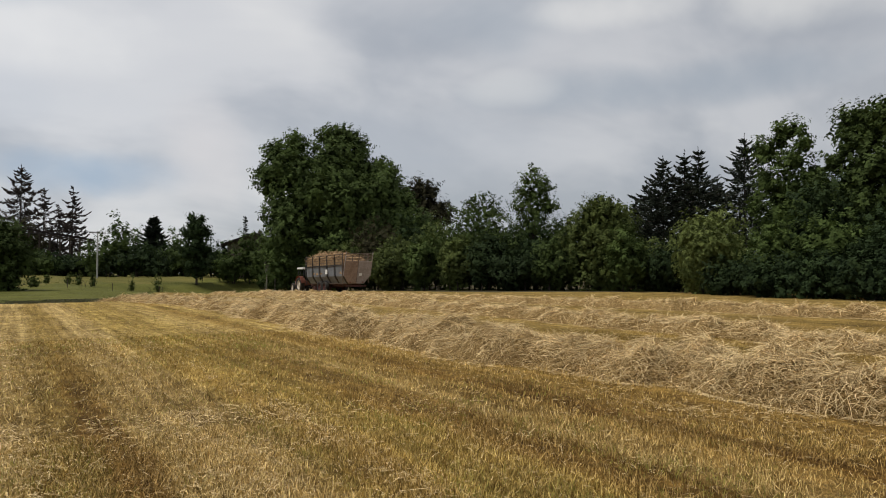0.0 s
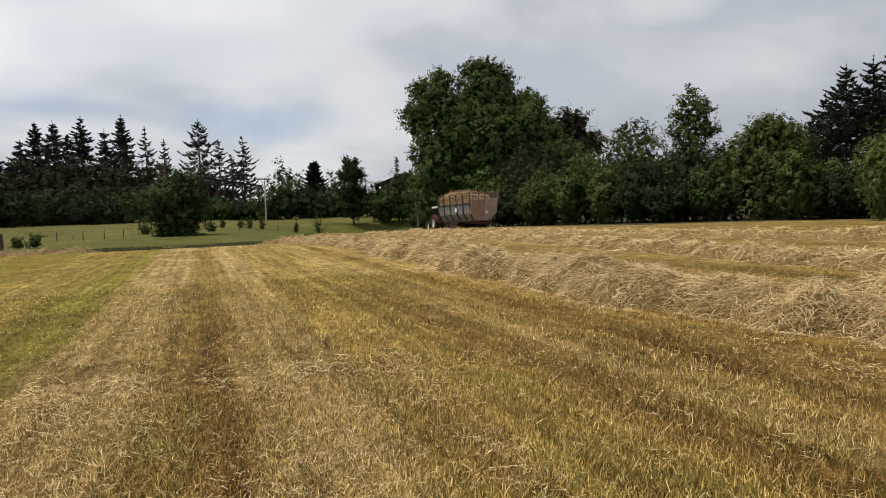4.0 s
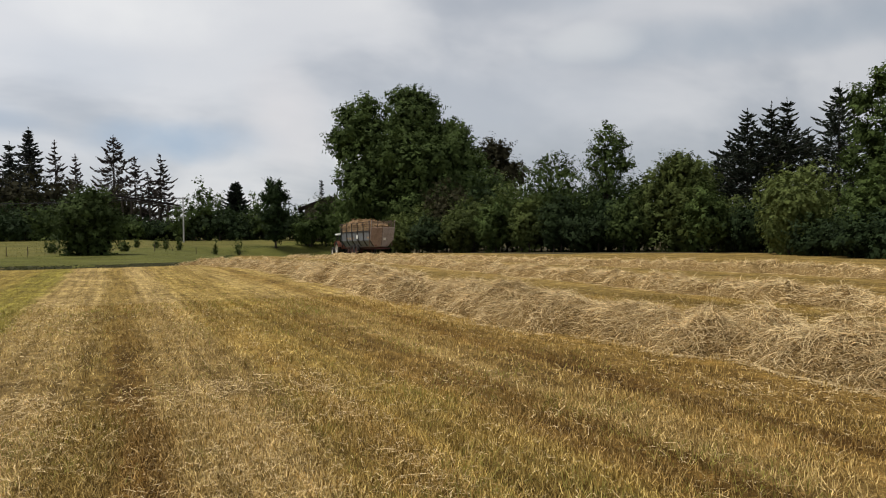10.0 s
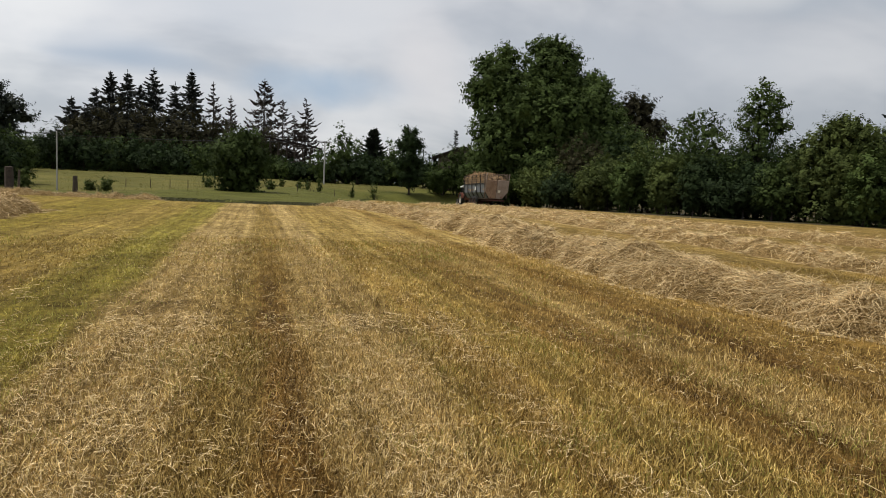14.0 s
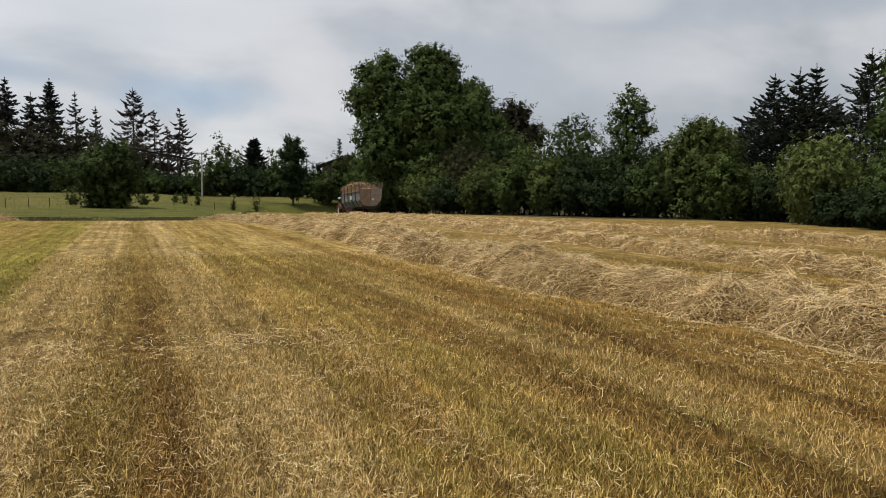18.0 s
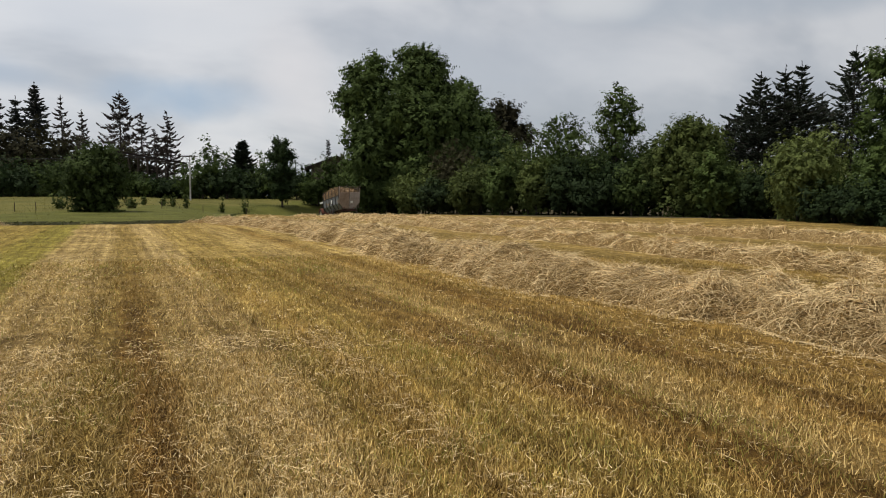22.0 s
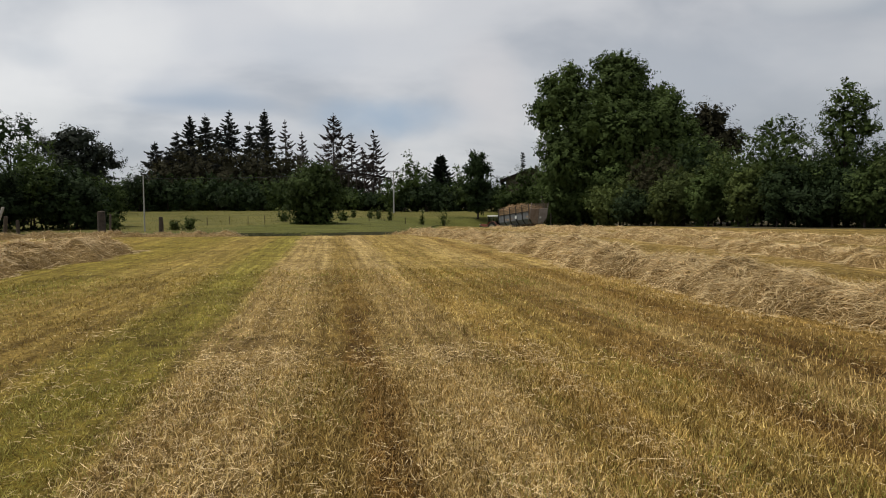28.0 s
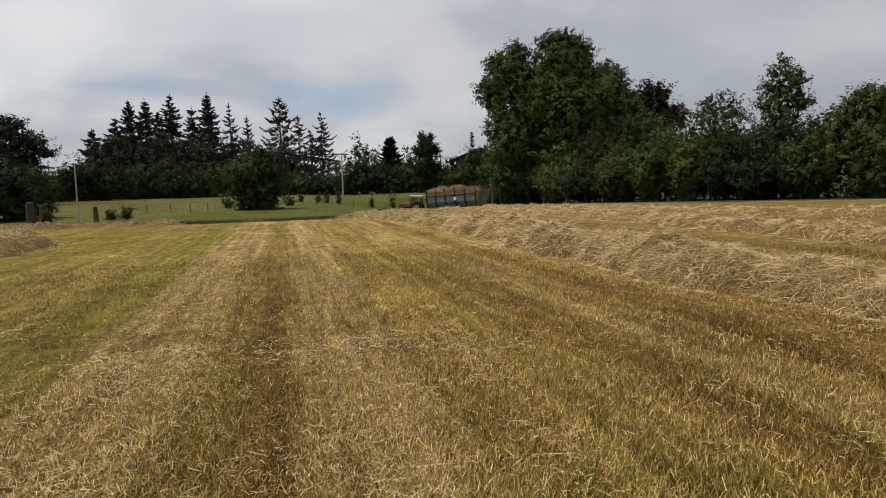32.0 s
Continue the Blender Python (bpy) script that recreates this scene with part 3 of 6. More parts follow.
def make_ground():
    xs, ys = spaced(-2600, 2600, -30, 32, 0.6, 1.12), spaced(-2600, 2600, -4, 112, 0.7, 1.12)
    X, Y = np.meshgrid(xs, ys)
    Z = land(X, Y)
    rnd = np.random.RandomState(3)
    near = np.exp(-(np.hypot(X, Y) / 25) ** 2)
    Z = Z + rnd.normal(0, 0.012, Z.shape) * near
    Z = Z - 0.03 * np.exp(-((X + 0.28) / 0.38) ** 2) * (Y < 41) - 0.03 * np.exp(-((X - 4.68) / 0.25) ** 2) * (Y < 41)
    nx, ny = len(xs), len(ys)
    v = np.stack([X, Y, Z], -1).reshape(-1, 3)
    i = (np.arange(ny - 1)[:, None] * nx + np.arange(nx - 1)[None]).ravel()
    f = np.stack([i, i + 1, i + nx + 1, i + nx], -1)
    me = bpy.data.meshes.new("ground")
    me.from_pydata(v.tolist(), [], f.tolist())
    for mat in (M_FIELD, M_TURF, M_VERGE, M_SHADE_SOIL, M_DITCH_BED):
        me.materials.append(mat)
    cx, cy = v[f].mean(1)[:, 0], v[f].mean(1)[:, 1]
    beyond = cy - edge_y(cx)
    az = np.degrees(np.arctan2(cx - EYE[0], cy - EYE[1]))
    r = np.hypot(cx - EYE[0], cy - EYE[1])
    idx = np.where(beyond > 0, np.where(cy < lush_y(cx), 2, 1), 0)
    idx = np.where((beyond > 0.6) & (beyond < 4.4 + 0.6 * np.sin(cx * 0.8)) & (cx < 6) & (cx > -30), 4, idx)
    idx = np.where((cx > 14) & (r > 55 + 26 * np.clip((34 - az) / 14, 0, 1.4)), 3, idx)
    idx = np.where((cy > 60) & (cx > 14) & (az < 18.5), np.where(cy < lush_y(cx), 2, 1), idx)
    idx = np.where((r > 140) | (cx < -45), 1, idx)
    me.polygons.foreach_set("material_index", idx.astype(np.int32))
    me.polygons.foreach_set("use_smooth", np.ones(len(f), bool))
    me.update()
    return tagged(new("ground", me), "mown straw-coloured stubble field running into a green meadow", "ground", kind="structure")


make_ground()


def windrow(name, path, half, height, straws, seed, near_y, label, mat=M_HAY, loose=M_STRAW):
    """A raked row of hay: an uneven mound along the path with loose stalks all over it."""
    rnd = np.random.RandomState(seed)
    p = np.array(path, float)
    d = np.concatenate([[0], np.cumsum(np.hypot(*np.diff(p, axis=0).T))])
    total = d[-1]
    ns, nw = int(total / 0.11), 25
    s = np.linspace(0, total, ns)
    ph = rnd.uniform(0, 6.28, 8)

    def profile(s, w):
        """Place and height over the ground at s along the row and w across it (-1 to 1)."""
        x, y = np.interp(s, d, p[:, 0]), np.interp(s, d, p[:, 1])
        x2, y2 = np.interp(s + 0.3, d, p[:, 0]), np.interp(s + 0.3, d, p[:, 1])
        tx, ty = x2 - x, y2 - y
        ln = np.hypot(tx, ty) + 1e-6
        wig = 0.16 * np.sin(s * 0.9 + ph[0]) + 0.10 * np.sin(s * 2.3 + ph[1]) + 0.07 * np.sin(s * 4.7 + ph[2])
        wid = half * (1 + 0.08 * np.sin(s * 1.3 + ph[3]) + 0.07 * np.sin(s * 3.1 + ph[4]))
        off = wig + w * wid
        hh = height * (0.84 + 0.16 * smooth((y - 5) / 7)) * (1 - 0.48 * smooth((y - 18) / 26)) * (1 + 0.07 * np.sin(s * 1.7 + ph[5]) + 0.07 * np.sin(s * 3.9 + ph[6] + 2 * w) + 0.07 * np.sin(s * 7.3 + ph[7] - 3 * w))
        ends = smooth(s / 1.2) * smooth((total - s) / 1.2)
        z = hh * np.clip(1 - np.abs(w) ** 2.6, 0, 1) ** 0.95 * ends
        px, py = x + off * ty / ln, y - off * tx / ln
        return px, py, z + land(px, py)

    def lumps(px, py):
        """Tufts and hollows of the raked hay, -1 to 1."""
        return 1.0 * (patches(px, py, 0.55, seed) - 0.5) + 0.8 * (patches(px, py, 0.24, seed + 1) - 0.5) + 0.5 * (patches(px, py, 0.11, seed + 2) - 0.5)

    S, Wd = np.meshgrid(s, np.linspace(-1, 1, nw), indexing="ij")
    px, py, z = profile(S, Wd)
    body = np.clip(1.15 - np.abs(Wd), 0, 1)
    z = z - 0.05 + 0.58 * height * lumps(px, py) * body
    v = np.stack([px, py, z], -1).reshape(-1, 3)
    i = (np.arange(ns - 1)[:, None] * nw + np.arange(nw - 1)[None]).ravel()
    me = bpy.data.meshes.new(name)
    me.from_pydata(v.tolist(), [], np.stack([i, i + nw, i + nw + 1, i + 1], -1).tolist())
    me.polygons.foreach_set("use_smooth", np.ones(len(me.polygons), bool))
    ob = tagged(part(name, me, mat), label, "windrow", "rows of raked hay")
    # loose arching stalks, more of them where the row is near
    u = rnd.uniform(0, 1, straws * 4)
    rr = np.hypot(np.interp(u * total, d, p[:, 0]), np.interp(u * total, d, p[:, 1]))
    keep = rnd.uniform(0, 1, len(u)) < np.clip((near_y / np.maximum(rr, near_y)) ** 1.3, 0.06, 1)
    u = u[keep][:straws]
    n = len(u)
    w = np.clip(rnd.normal(-0.15, 0.50, n), -1.06, 1.06)
    px, py, z = profile(u * total, w)
    z = z - 0.03 + 0.58 * height * lumps(px, py) * np.clip(1.15 - np.abs(w), 0, 1)
    x2, y2, _ = profile(u * total, w + 0.02)
    down = np.arctan2(y2 - py, x2 - px) + np.where(w < 0, math.pi, 0)
    rr = np.hypot(px, py)
    big = np.clip(rr / 11, 1, 2.0)
    # wisps lie together, mostly down the flanks of the row
    ang = down + 3.4 * (patches(px, py, 0.42, seed + 3) - 0.5) + rnd.normal(0, 0.7, n) + np.where(rnd.uniform(0, 1, n) < 0.4, rnd.uniform(-2.6, 2.6, n), 0)
    up = np.where(rnd.uniform(0, 1, n) < 0.05, rnd.uniform(0.7, 1.2, n), rnd.normal(0.28, 0.25, n))
    ln = rnd.uniform(0.08, 0.32, n) * np.clip(big, 1, 1.35)
    sag = rnd.uniform(0.1, 0.75, n)
    bend = rnd.normal(0, 0.16, n)
    k = np.linspace(0, 1, 4 if near_y < 10 else 3)[None]
    a2 = ang[:, None] + bend[:, None] * k * 2
    run = ln[:, None] * k
    pts = np.stack([px[:, None] + np.cos(a2) * run * np.cos(up)[:, None], py[:, None] + np.sin(a2) * run * np.cos(up)[:, None],
                    z[:, None] + run * np.sin(up)[:, None] - sag[:, None] * ln[:, None] * k ** 2], -1)
    pts[..., 2] = np.maximum(pts[..., 2], land(pts[..., 0], pts[..., 1]) + 0.012)
    side = unit(np.stack([-np.sin(ang), np.cos(ang), rnd.normal(0, 0.7, n)], -1))
    st = part("loose_hay", strand_mesh("loose_hay", pts, rnd.uniform(0.005, 0.012, n) * big, side), loose, ob)
    st["kind"] = "stuff"
    return ob


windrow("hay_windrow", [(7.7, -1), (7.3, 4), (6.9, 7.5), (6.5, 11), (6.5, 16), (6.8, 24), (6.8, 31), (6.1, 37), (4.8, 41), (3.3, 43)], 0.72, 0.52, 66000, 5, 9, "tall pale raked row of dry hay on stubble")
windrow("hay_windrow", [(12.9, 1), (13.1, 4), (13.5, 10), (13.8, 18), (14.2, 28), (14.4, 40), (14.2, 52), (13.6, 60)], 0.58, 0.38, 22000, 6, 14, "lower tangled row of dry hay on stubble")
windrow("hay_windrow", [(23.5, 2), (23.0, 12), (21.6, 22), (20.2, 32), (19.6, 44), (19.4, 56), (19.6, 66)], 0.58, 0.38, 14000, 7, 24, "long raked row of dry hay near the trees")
windrow("hay_windrow", [(-10.0, 14), (-9.2, 20), (-8.8, 26), (-8.2, 27.6)], 1.25, 0.60, 16000, 8, 20, "broken greyish row of hay on stubble", M_HAY_OLD, M_STRAW_OLD)
windrow("hay_windrow", [(-26, 33), (-20, 38), (-14, 42), (-8, 42.5), (-5.5, 41.5)], 0.7, 0.50, 9000, 9, 30, "thin row of hay along the field edge", M_HAY_OLD, M_STRAW_OLD)


def scatter_field():
    """Cut stalks, fresh green blades and loose straw on the near ground."""
    rnd = np.random.RandomState(11)

    def spots(n, lo, hi):
        """Places between lo and hi metres off, most on the side of the rows and the hay."""
        az = np.radians(np.where(rnd.uniform(0, 1, n) < (0.90 if lo > 1 else 0.55), rnd.normal(14, 30, n), rnd.uniform(-180, 180, n)))
        r = lo + (hi - lo) * rnd.uniform(0, 1, n) ** (0.5 if lo < 1 else 1.0)
        return EYE[0] + r * np.sin(az), EYE[1] + r * np.cos(az), r

    def green_share(x, y):
        g = 0.04 + 0.75 * np.exp(-((x + 2.55) / 0.58) ** 2) * np.clip(1.45 - y / 16, 0.2, 1) + 0.12 * np.exp(-((x - 1.2) / 0.25) ** 2) + 0.12 * np.exp(-((x - 2.2) / 0.4) ** 2) + 0.03 * np.exp(-((x + 0.5) / 0.2) ** 2) + 0.2 * np.exp(-((x - 3.5) / 0.4) ** 2) + 0.3 * np.exp(-((x + 8.5) / 1.5) ** 2) + 0.55 * np.exp(-((x + 6.2) / 1.2) ** 2)
        g = g + 0.4 * (patches(x, y, 0.9, 41) - 0.55) + 0.4 * (patches(x, y, 0.3, 42) - 0.5)
        return (g + 0.12 * np.clip((y - 10) / 20, 0, 1)) * np.where(x > 5.3, 0.15, 1)

    def worn_share(x, y):
        lanes = 0.30 * np.exp(-((x + 0.16) / 0.24) ** 2) + 0.15 * np.exp(-((x + 0.5) / 0.2) ** 2) + 0.30 * np.exp(-((x - 4.68) / 0.17) ** 2) + 0.30 * np.exp(-((x - 3.1) / 0.28) ** 2) + 0.5 * np.exp(-((x + 4.0) / 0.3) ** 2)
        return np.clip(1.15 - y / 26, 0.3, 1) * lanes + 0.9 * (patches(x, 0.5 * y, 0.35, 43) - 0.42)

    x, y, r = (np.concatenate(q) for q in zip(spots(45000, 0.0, 2.6), spots(250000, 1.8, 7.0), spots(150000, 5.5, 18), spots(40000, 16, 46)))
    ok = (y < edge_y(x) + rnd.uniform(-0.5, 0.5, len(x))) & (rnd.uniform(0, 1, len(x)) > worn_share(x, y))
    x, y, r = x[ok], y[ok], r[ok]
    isg = rnd.uniform(0, 1, len(x)) < green_share(x, y)
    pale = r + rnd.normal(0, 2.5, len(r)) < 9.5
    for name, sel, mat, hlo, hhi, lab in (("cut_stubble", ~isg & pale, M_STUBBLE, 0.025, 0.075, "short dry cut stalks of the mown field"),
                                          ("cut_stubble", ~isg & ~pale, M_STUBBLE_FAR, 0.025, 0.060, "short cut stalks further down the field, more even in tone"),
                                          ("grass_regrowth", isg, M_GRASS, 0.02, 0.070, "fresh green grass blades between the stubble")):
        a, b, q = x[sel], y[sel], r[sel]
        n = len(a)
        # stalks stand or lie every way on the raked side, and stand straighter towards the hay
        rise = np.radians(np.where(a > 1.2 + rnd.normal(0, 0.6, n), rnd.uniform(30, 86, n), rnd.uniform(4, 80, n)))
        turn = 2.5 * patches(a, b, 0.30, 45) + rnd.uniform(0, 6.283, n)
        ln = rnd.uniform(hlo, hhi, n) * (0.75 + 0.5 * patches(a, b, 0.22, 44))
        d = np.stack([np.cos(rise) * np.cos(turn), np.cos(rise) * np.sin(turn), np.sin(rise)], -1) * ln[:, None]
        base = np.stack([a, b, land(a, b) + rnd.uniform(-0.008, 0.010, n)], -1)
        mid = base + 0.5 * d + np.stack([rnd.normal(0, 0.07, n) * ln, rnd.normal(0, 0.07, n) * ln, 0.10 * ln], -1)
        tip = base + d
        ang = rnd.uniform(0, 6.283, n)
        side = np.stack([np.cos(ang), np.sin(ang), 0 * ang], -1)
        wd = rnd.uniform(0.0042, 0.0085, n) * np.clip(q / 6, 1, 2.8)
        bent = q < 3.2
        for lot in (bent, ~bent):
            if lot.sum() > 50:
                cut = np.stack([base, mid, tip] if lot is bent else [base, tip], 1)[lot]
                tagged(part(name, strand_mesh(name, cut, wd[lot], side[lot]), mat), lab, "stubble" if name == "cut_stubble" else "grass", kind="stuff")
    # straw lying on the stubble, mostly on the pale strips
    x, y, r = (np.concatenate(q) for q in zip(spots(9000, 0.0, 2.6), spots(55000, 1.8, 8.0), spots(30000, 6, 20)))
    pale = 0.18 + 1.1 * np.exp(-((x + 1.35) / 0.55) ** 2) + 0.45 * np.exp(-((x - 0.65) / 0.45) ** 2) + 0.5 * np.exp(-((x - 1.65) / 0.18) ** 2) + 0.4 * np.exp(-((x - 5.6) / 0.5) ** 2) + 0.4 * np.exp(-((x + 3.5) / 0.5) ** 2)
    ok = (y < edge_y(x)) & (rnd.uniform(0, 1, len(x)) < pale * (0.3 + 1.4 * patches(x, y, 0.5, 46)))
    x, y, r = x[ok], y[ok], r[ok]
    n = len(x)
    ang, ln = rnd.uniform(0, 6.283, n), rnd.uniform(0.03, 0.11, n) * np.where(rnd.uniform(0, 1, n) < 0.03, 2.8, 1)
    k = np.linspace(-0.5, 0.5, 3)[None]
    a2 = ang[:, None] + rnd.normal(0, 0.22, n)[:, None] * k
    lift, arch = rnd.normal(0.0, 0.22, n), rnd.uniform(0.0, 0.35, n)
    pts = np.stack([x[:, None] + np.cos(a2) * ln[:, None] * k, y[:, None] + np.sin(a2) * ln[:, None] * k,
                    (land(x, y) + rnd.uniform(0.015, 0.05, n))[:, None] + ln[:, None] * (lift[:, None] * k + arch[:, None] * (0.25 - k * k))], -1)
    side = unit(np.stack([-np.sin(ang), np.cos(ang), rnd.normal(0, 0.6, n)], -1))
    ob = part("loose_straw", strand_mesh("loose_straw", pts, rnd.uniform(0.0026, 0.0045, n) * np.clip(r / 5.5, 1, 2.0), side), M_STRAW)
    tagged(ob, "loose pale straw lying on the stubble", "straw", kind="stuff")


scatter_field()


# ---- trees and bushes ----
def swell(d, i):
    """How far a mass of leaves swells or shrinks in the direction d."""
    return 1 + 0.12 * np.sin(d[..., 0] * 5.1 + i) + 0.12 * np.sin(d[..., 1] * 6.3 + 2 * i) + 0.09 * np.sin(d[..., 2] * 7.7 + 3 * i)


def lobed(rnd, blobs):
    """Splits each mass of foliage into billowing lobes on its surface, between which the shade gathers."""
    out = []
    for x, y, z, rx, ry, rz in blobs:
        n = 15 if rx > 1.5 else (9 if rx > 0.8 else 4)
        k = np.arange(n) + 0.5
        pol, turn = np.arccos(1 - 1.75 * k / n), 2.4 * k + rnd.uniform(0, 6.28)
        d = unit(np.stack([np.sin(pol) * np.cos(turn), np.sin(pol) * np.sin(turn), np.cos(pol)], -1) + rnd.normal(0, 0.16, (n, 3)))
        out.append((x, y, z, rx * 0.76, ry * 0.76, rz * 0.76))
        for dx, dy, dz in d:
            k = rnd.uniform(0.32, 0.56)
            out.append((x + dx * rx * 0.71, y + dy * ry * 0.71, z + dz * rz * 0.72, rx * k * rnd.uniform(0.85, 1.25), ry * k, rz * k * rnd.uniform(0.75, 1.1)))
    return out


def leaf_quads(rnd, blobs, count, size, inner=0.84, hang=0.0):
    """Leafy sprays that stand out from the masses (x, y, z, rx, ry, rz), as an array of leaf quads."""
    b = np.array(blobs, float)
    area = b[:, 3] * b[:, 5]
    per = 10
    m = max(4, count // per)
    idx = rnd.choice(len(b), m, p=area / area.sum())
    d = unit(rnd.normal(0, 1, (m, 3)))
    d[:, 2] = np.where((d[:, 2] < -0.35) & (rnd.uniform(0, 1, m) < 0.6), -d[:, 2], d[:, 2])
    rad = (inner + (0.98 - inner) * rnd.uniform(0, 1, m) ** 0.7) * swell(d, idx)
    p = b[idx, :3] + d * b[idx, 3:] * rad[:, None]
    axis = unit(d * [1, 1, 0.7] + np.array([0, 0, 0.40 - 1.3 * hang]) + rnd.normal(0, 0.40, (m, 3)))
    run = size * rnd.uniform(1.6, 4.2, m)
    f = (np.arange(per)[None] + rnd.uniform(0, 1, (m, per))) / per
    c = p[:, None] + axis[:, None] * (run[:, None] * f)[..., None] + rnd.normal(0, 0.5 * size, (m, per, 3)) * (1.15 - 0.6 * f)[..., None]
    c[..., 2] -= (0.12 + 0.9 * max(hang, 0)) * run[:, None] * f ** 2
    c, f = c.reshape(-1, 3), f.ravel()
    n = len(c)
    c[:, 2] = np.maximum(c[:, 2], land(c[:, 0], c[:, 1]) + 0.08)
    out, along = np.repeat(d, per, 0), np.repeat(axis, per, 0)
    nrm = unit(0.95 * out + np.array([0, 0, 0.28]) + rnd.normal(0, 0.18, (n, 3)))
    u = along + rnd.normal(0, 0.55, (n, 3)) - np.array([0, 0, 0.8 * max(hang, 0)])
    u = unit(u - nrm * (u * nrm).sum(-1, keepdims=True))
    v = np.cross(nrm, u)
    s = size * rnd.uniform(0.6, 1.35, n)[:, None] * (1.15 - 0.4 * f)[:, None]
    ln, wd = 0.64 * s, 0.36 * s
    fold = nrm * s * 0.07
    return np.stack([c - u * ln, c - v * wd + fold, c + u * ln, c + v * wd + fold], 1)


def inner_leaves(rnd, blobs, count, size):
    """Large leaf clusters that fill the inside of a crown."""
    b = np.array(blobs, float)
    vol = (b[:, 3] * b[:, 4] * b[:, 5]) ** 0.8
    idx = rnd.choice(len(b), count, p=vol / vol.sum())
    d = unit(rnd.normal(0, 1, (count, 3)))
    c = b[idx, :3] + d * b[idx, 3:] * rnd.uniform(0.10, 0.62, count)[:, None]
    c[:, 2] = np.maximum(c[:, 2], land(c[:, 0], c[:, 1]) + 0.15)
    nrm = unit(d + rnd.normal(0, 0.7, (count, 3)))
    u = unit(np.cross(nrm, rnd.normal(0, 1, (count, 3))))
    v = np.cross(nrm, u)
    s = size * rnd.uniform(0.7, 1.3, count)[:, None]
    bend = nrm * s * 0.2
    return np.stack([c - u * s * 0.6, c - v * s * 0.45 + bend, c + u * s * 0.6, c + v * s * 0.45 + bend], 1)


def woody(name, az, r, blobs, mat, leaves, size, seed, label, category, trunk=0.3, bark=M_BARK, hang=0.0, core=0.60, stems=1, limbs=6, group="", tuck=0.0):
    """A broad-leaved tree or bush: trunk, limbs towards the masses of the crown, and the crown's leaves."""
    rnd = np.random.RandomState(seed)
    bx, by = polar(az, r)
    bz = land1(bx, by)
    ob = new(name)
    ob.location = (bx, by, bz)
    shift = np.array([bx, by, bz])
    top = max(b[2] + b[5] * 0.5 for b in blobs)
    mid = np.mean([b[:3] for b in blobs], 0)
    for s in range(stems):
        bm = bmesh.new()
        a = rnd.uniform(0, 6.28)
        off = Vector((math.cos(a), math.sin(a), 0)) * (0.25 * (stems > 1) * (1 + s))
        h = (top - bz) * (0.72 if stems == 1 else 0.5)
        tipx = (mid[0] - bx) * 0.8 + rnd.normal(0, 0.2), (mid[1] - by) * 0.8 + rnd.normal(0, 0.2)
        pts = [off + Vector((tipx[0] * k * k, tipx[1] * k * k, -0.15 + h * k)) for k in (0, 0.08, 0.3, 0.55, 0.8, 1.0)]
        tube(bm, pts, [trunk * q for q in (1.35, 1.0, 0.8, 0.6, 0.35, 0.12)], 8)
        part("trunk", bm, bark, ob)
    order = sorted(range(len(blobs)), key=lambda i: -blobs[i][3])[:limbs]
    bm = bmesh.new()
    for i in order:
        b = blobs[i]
        end = Vector((b[0], b[1], b[2])) - Vector(shift)
        st = Vector((0, 0, max(0.3, min(end.z * 0.45, h * 0.7))))
        m1 = st.lerp(end, 0.5) + Vector((0, 0, 0.25 * abs(end.x) ** 0.5))
        tube(bm, [st, m1, end], [trunk * 0.45, trunk * 0.28, trunk * 0.08], 6)
    part("limb", bm, bark, ob)["kind"] = "stuff"
    masses = lobed(rnd, blobs) if core > 0.55 else blobs
    q = leaf_quads(rnd, masses, leaves, size, hang=hang, inner=0.60)
    if core:
        q = np.concatenate([q, inner_leaves(rnd, blobs, int(leaves * 0.26 * core / 0.6), min(size * 2.0, 0.6))])
    if tuck:
        # the foot draws in under the overhanging sprays
        mid_q = q.mean(1)
        low = 1 - smooth((mid_q[:, 2] - land(mid_q[:, 0], mid_q[:, 1])) / tuck)
        keep = rnd.uniform(0, 1, len(q)) > 0.15 * low
        q = (q - (mid_q - shift)[:, None] * [1, 1, 0] * (0.36 * low)[:, None, None])[keep]
    me = quad_mesh("crown", q - shift)
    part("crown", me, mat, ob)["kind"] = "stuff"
    return tagged(ob, label, category, group)


def at(az, el, r, rad, tall=1.0, deep=1.0):
    """A mass of foliage seen from the eye at az and el, r metres off."""
    x, y = polar(az, r)
    return (x, y, 1.6 + r * math.tan(radians(el)), rad, rad * deep, rad * tall)


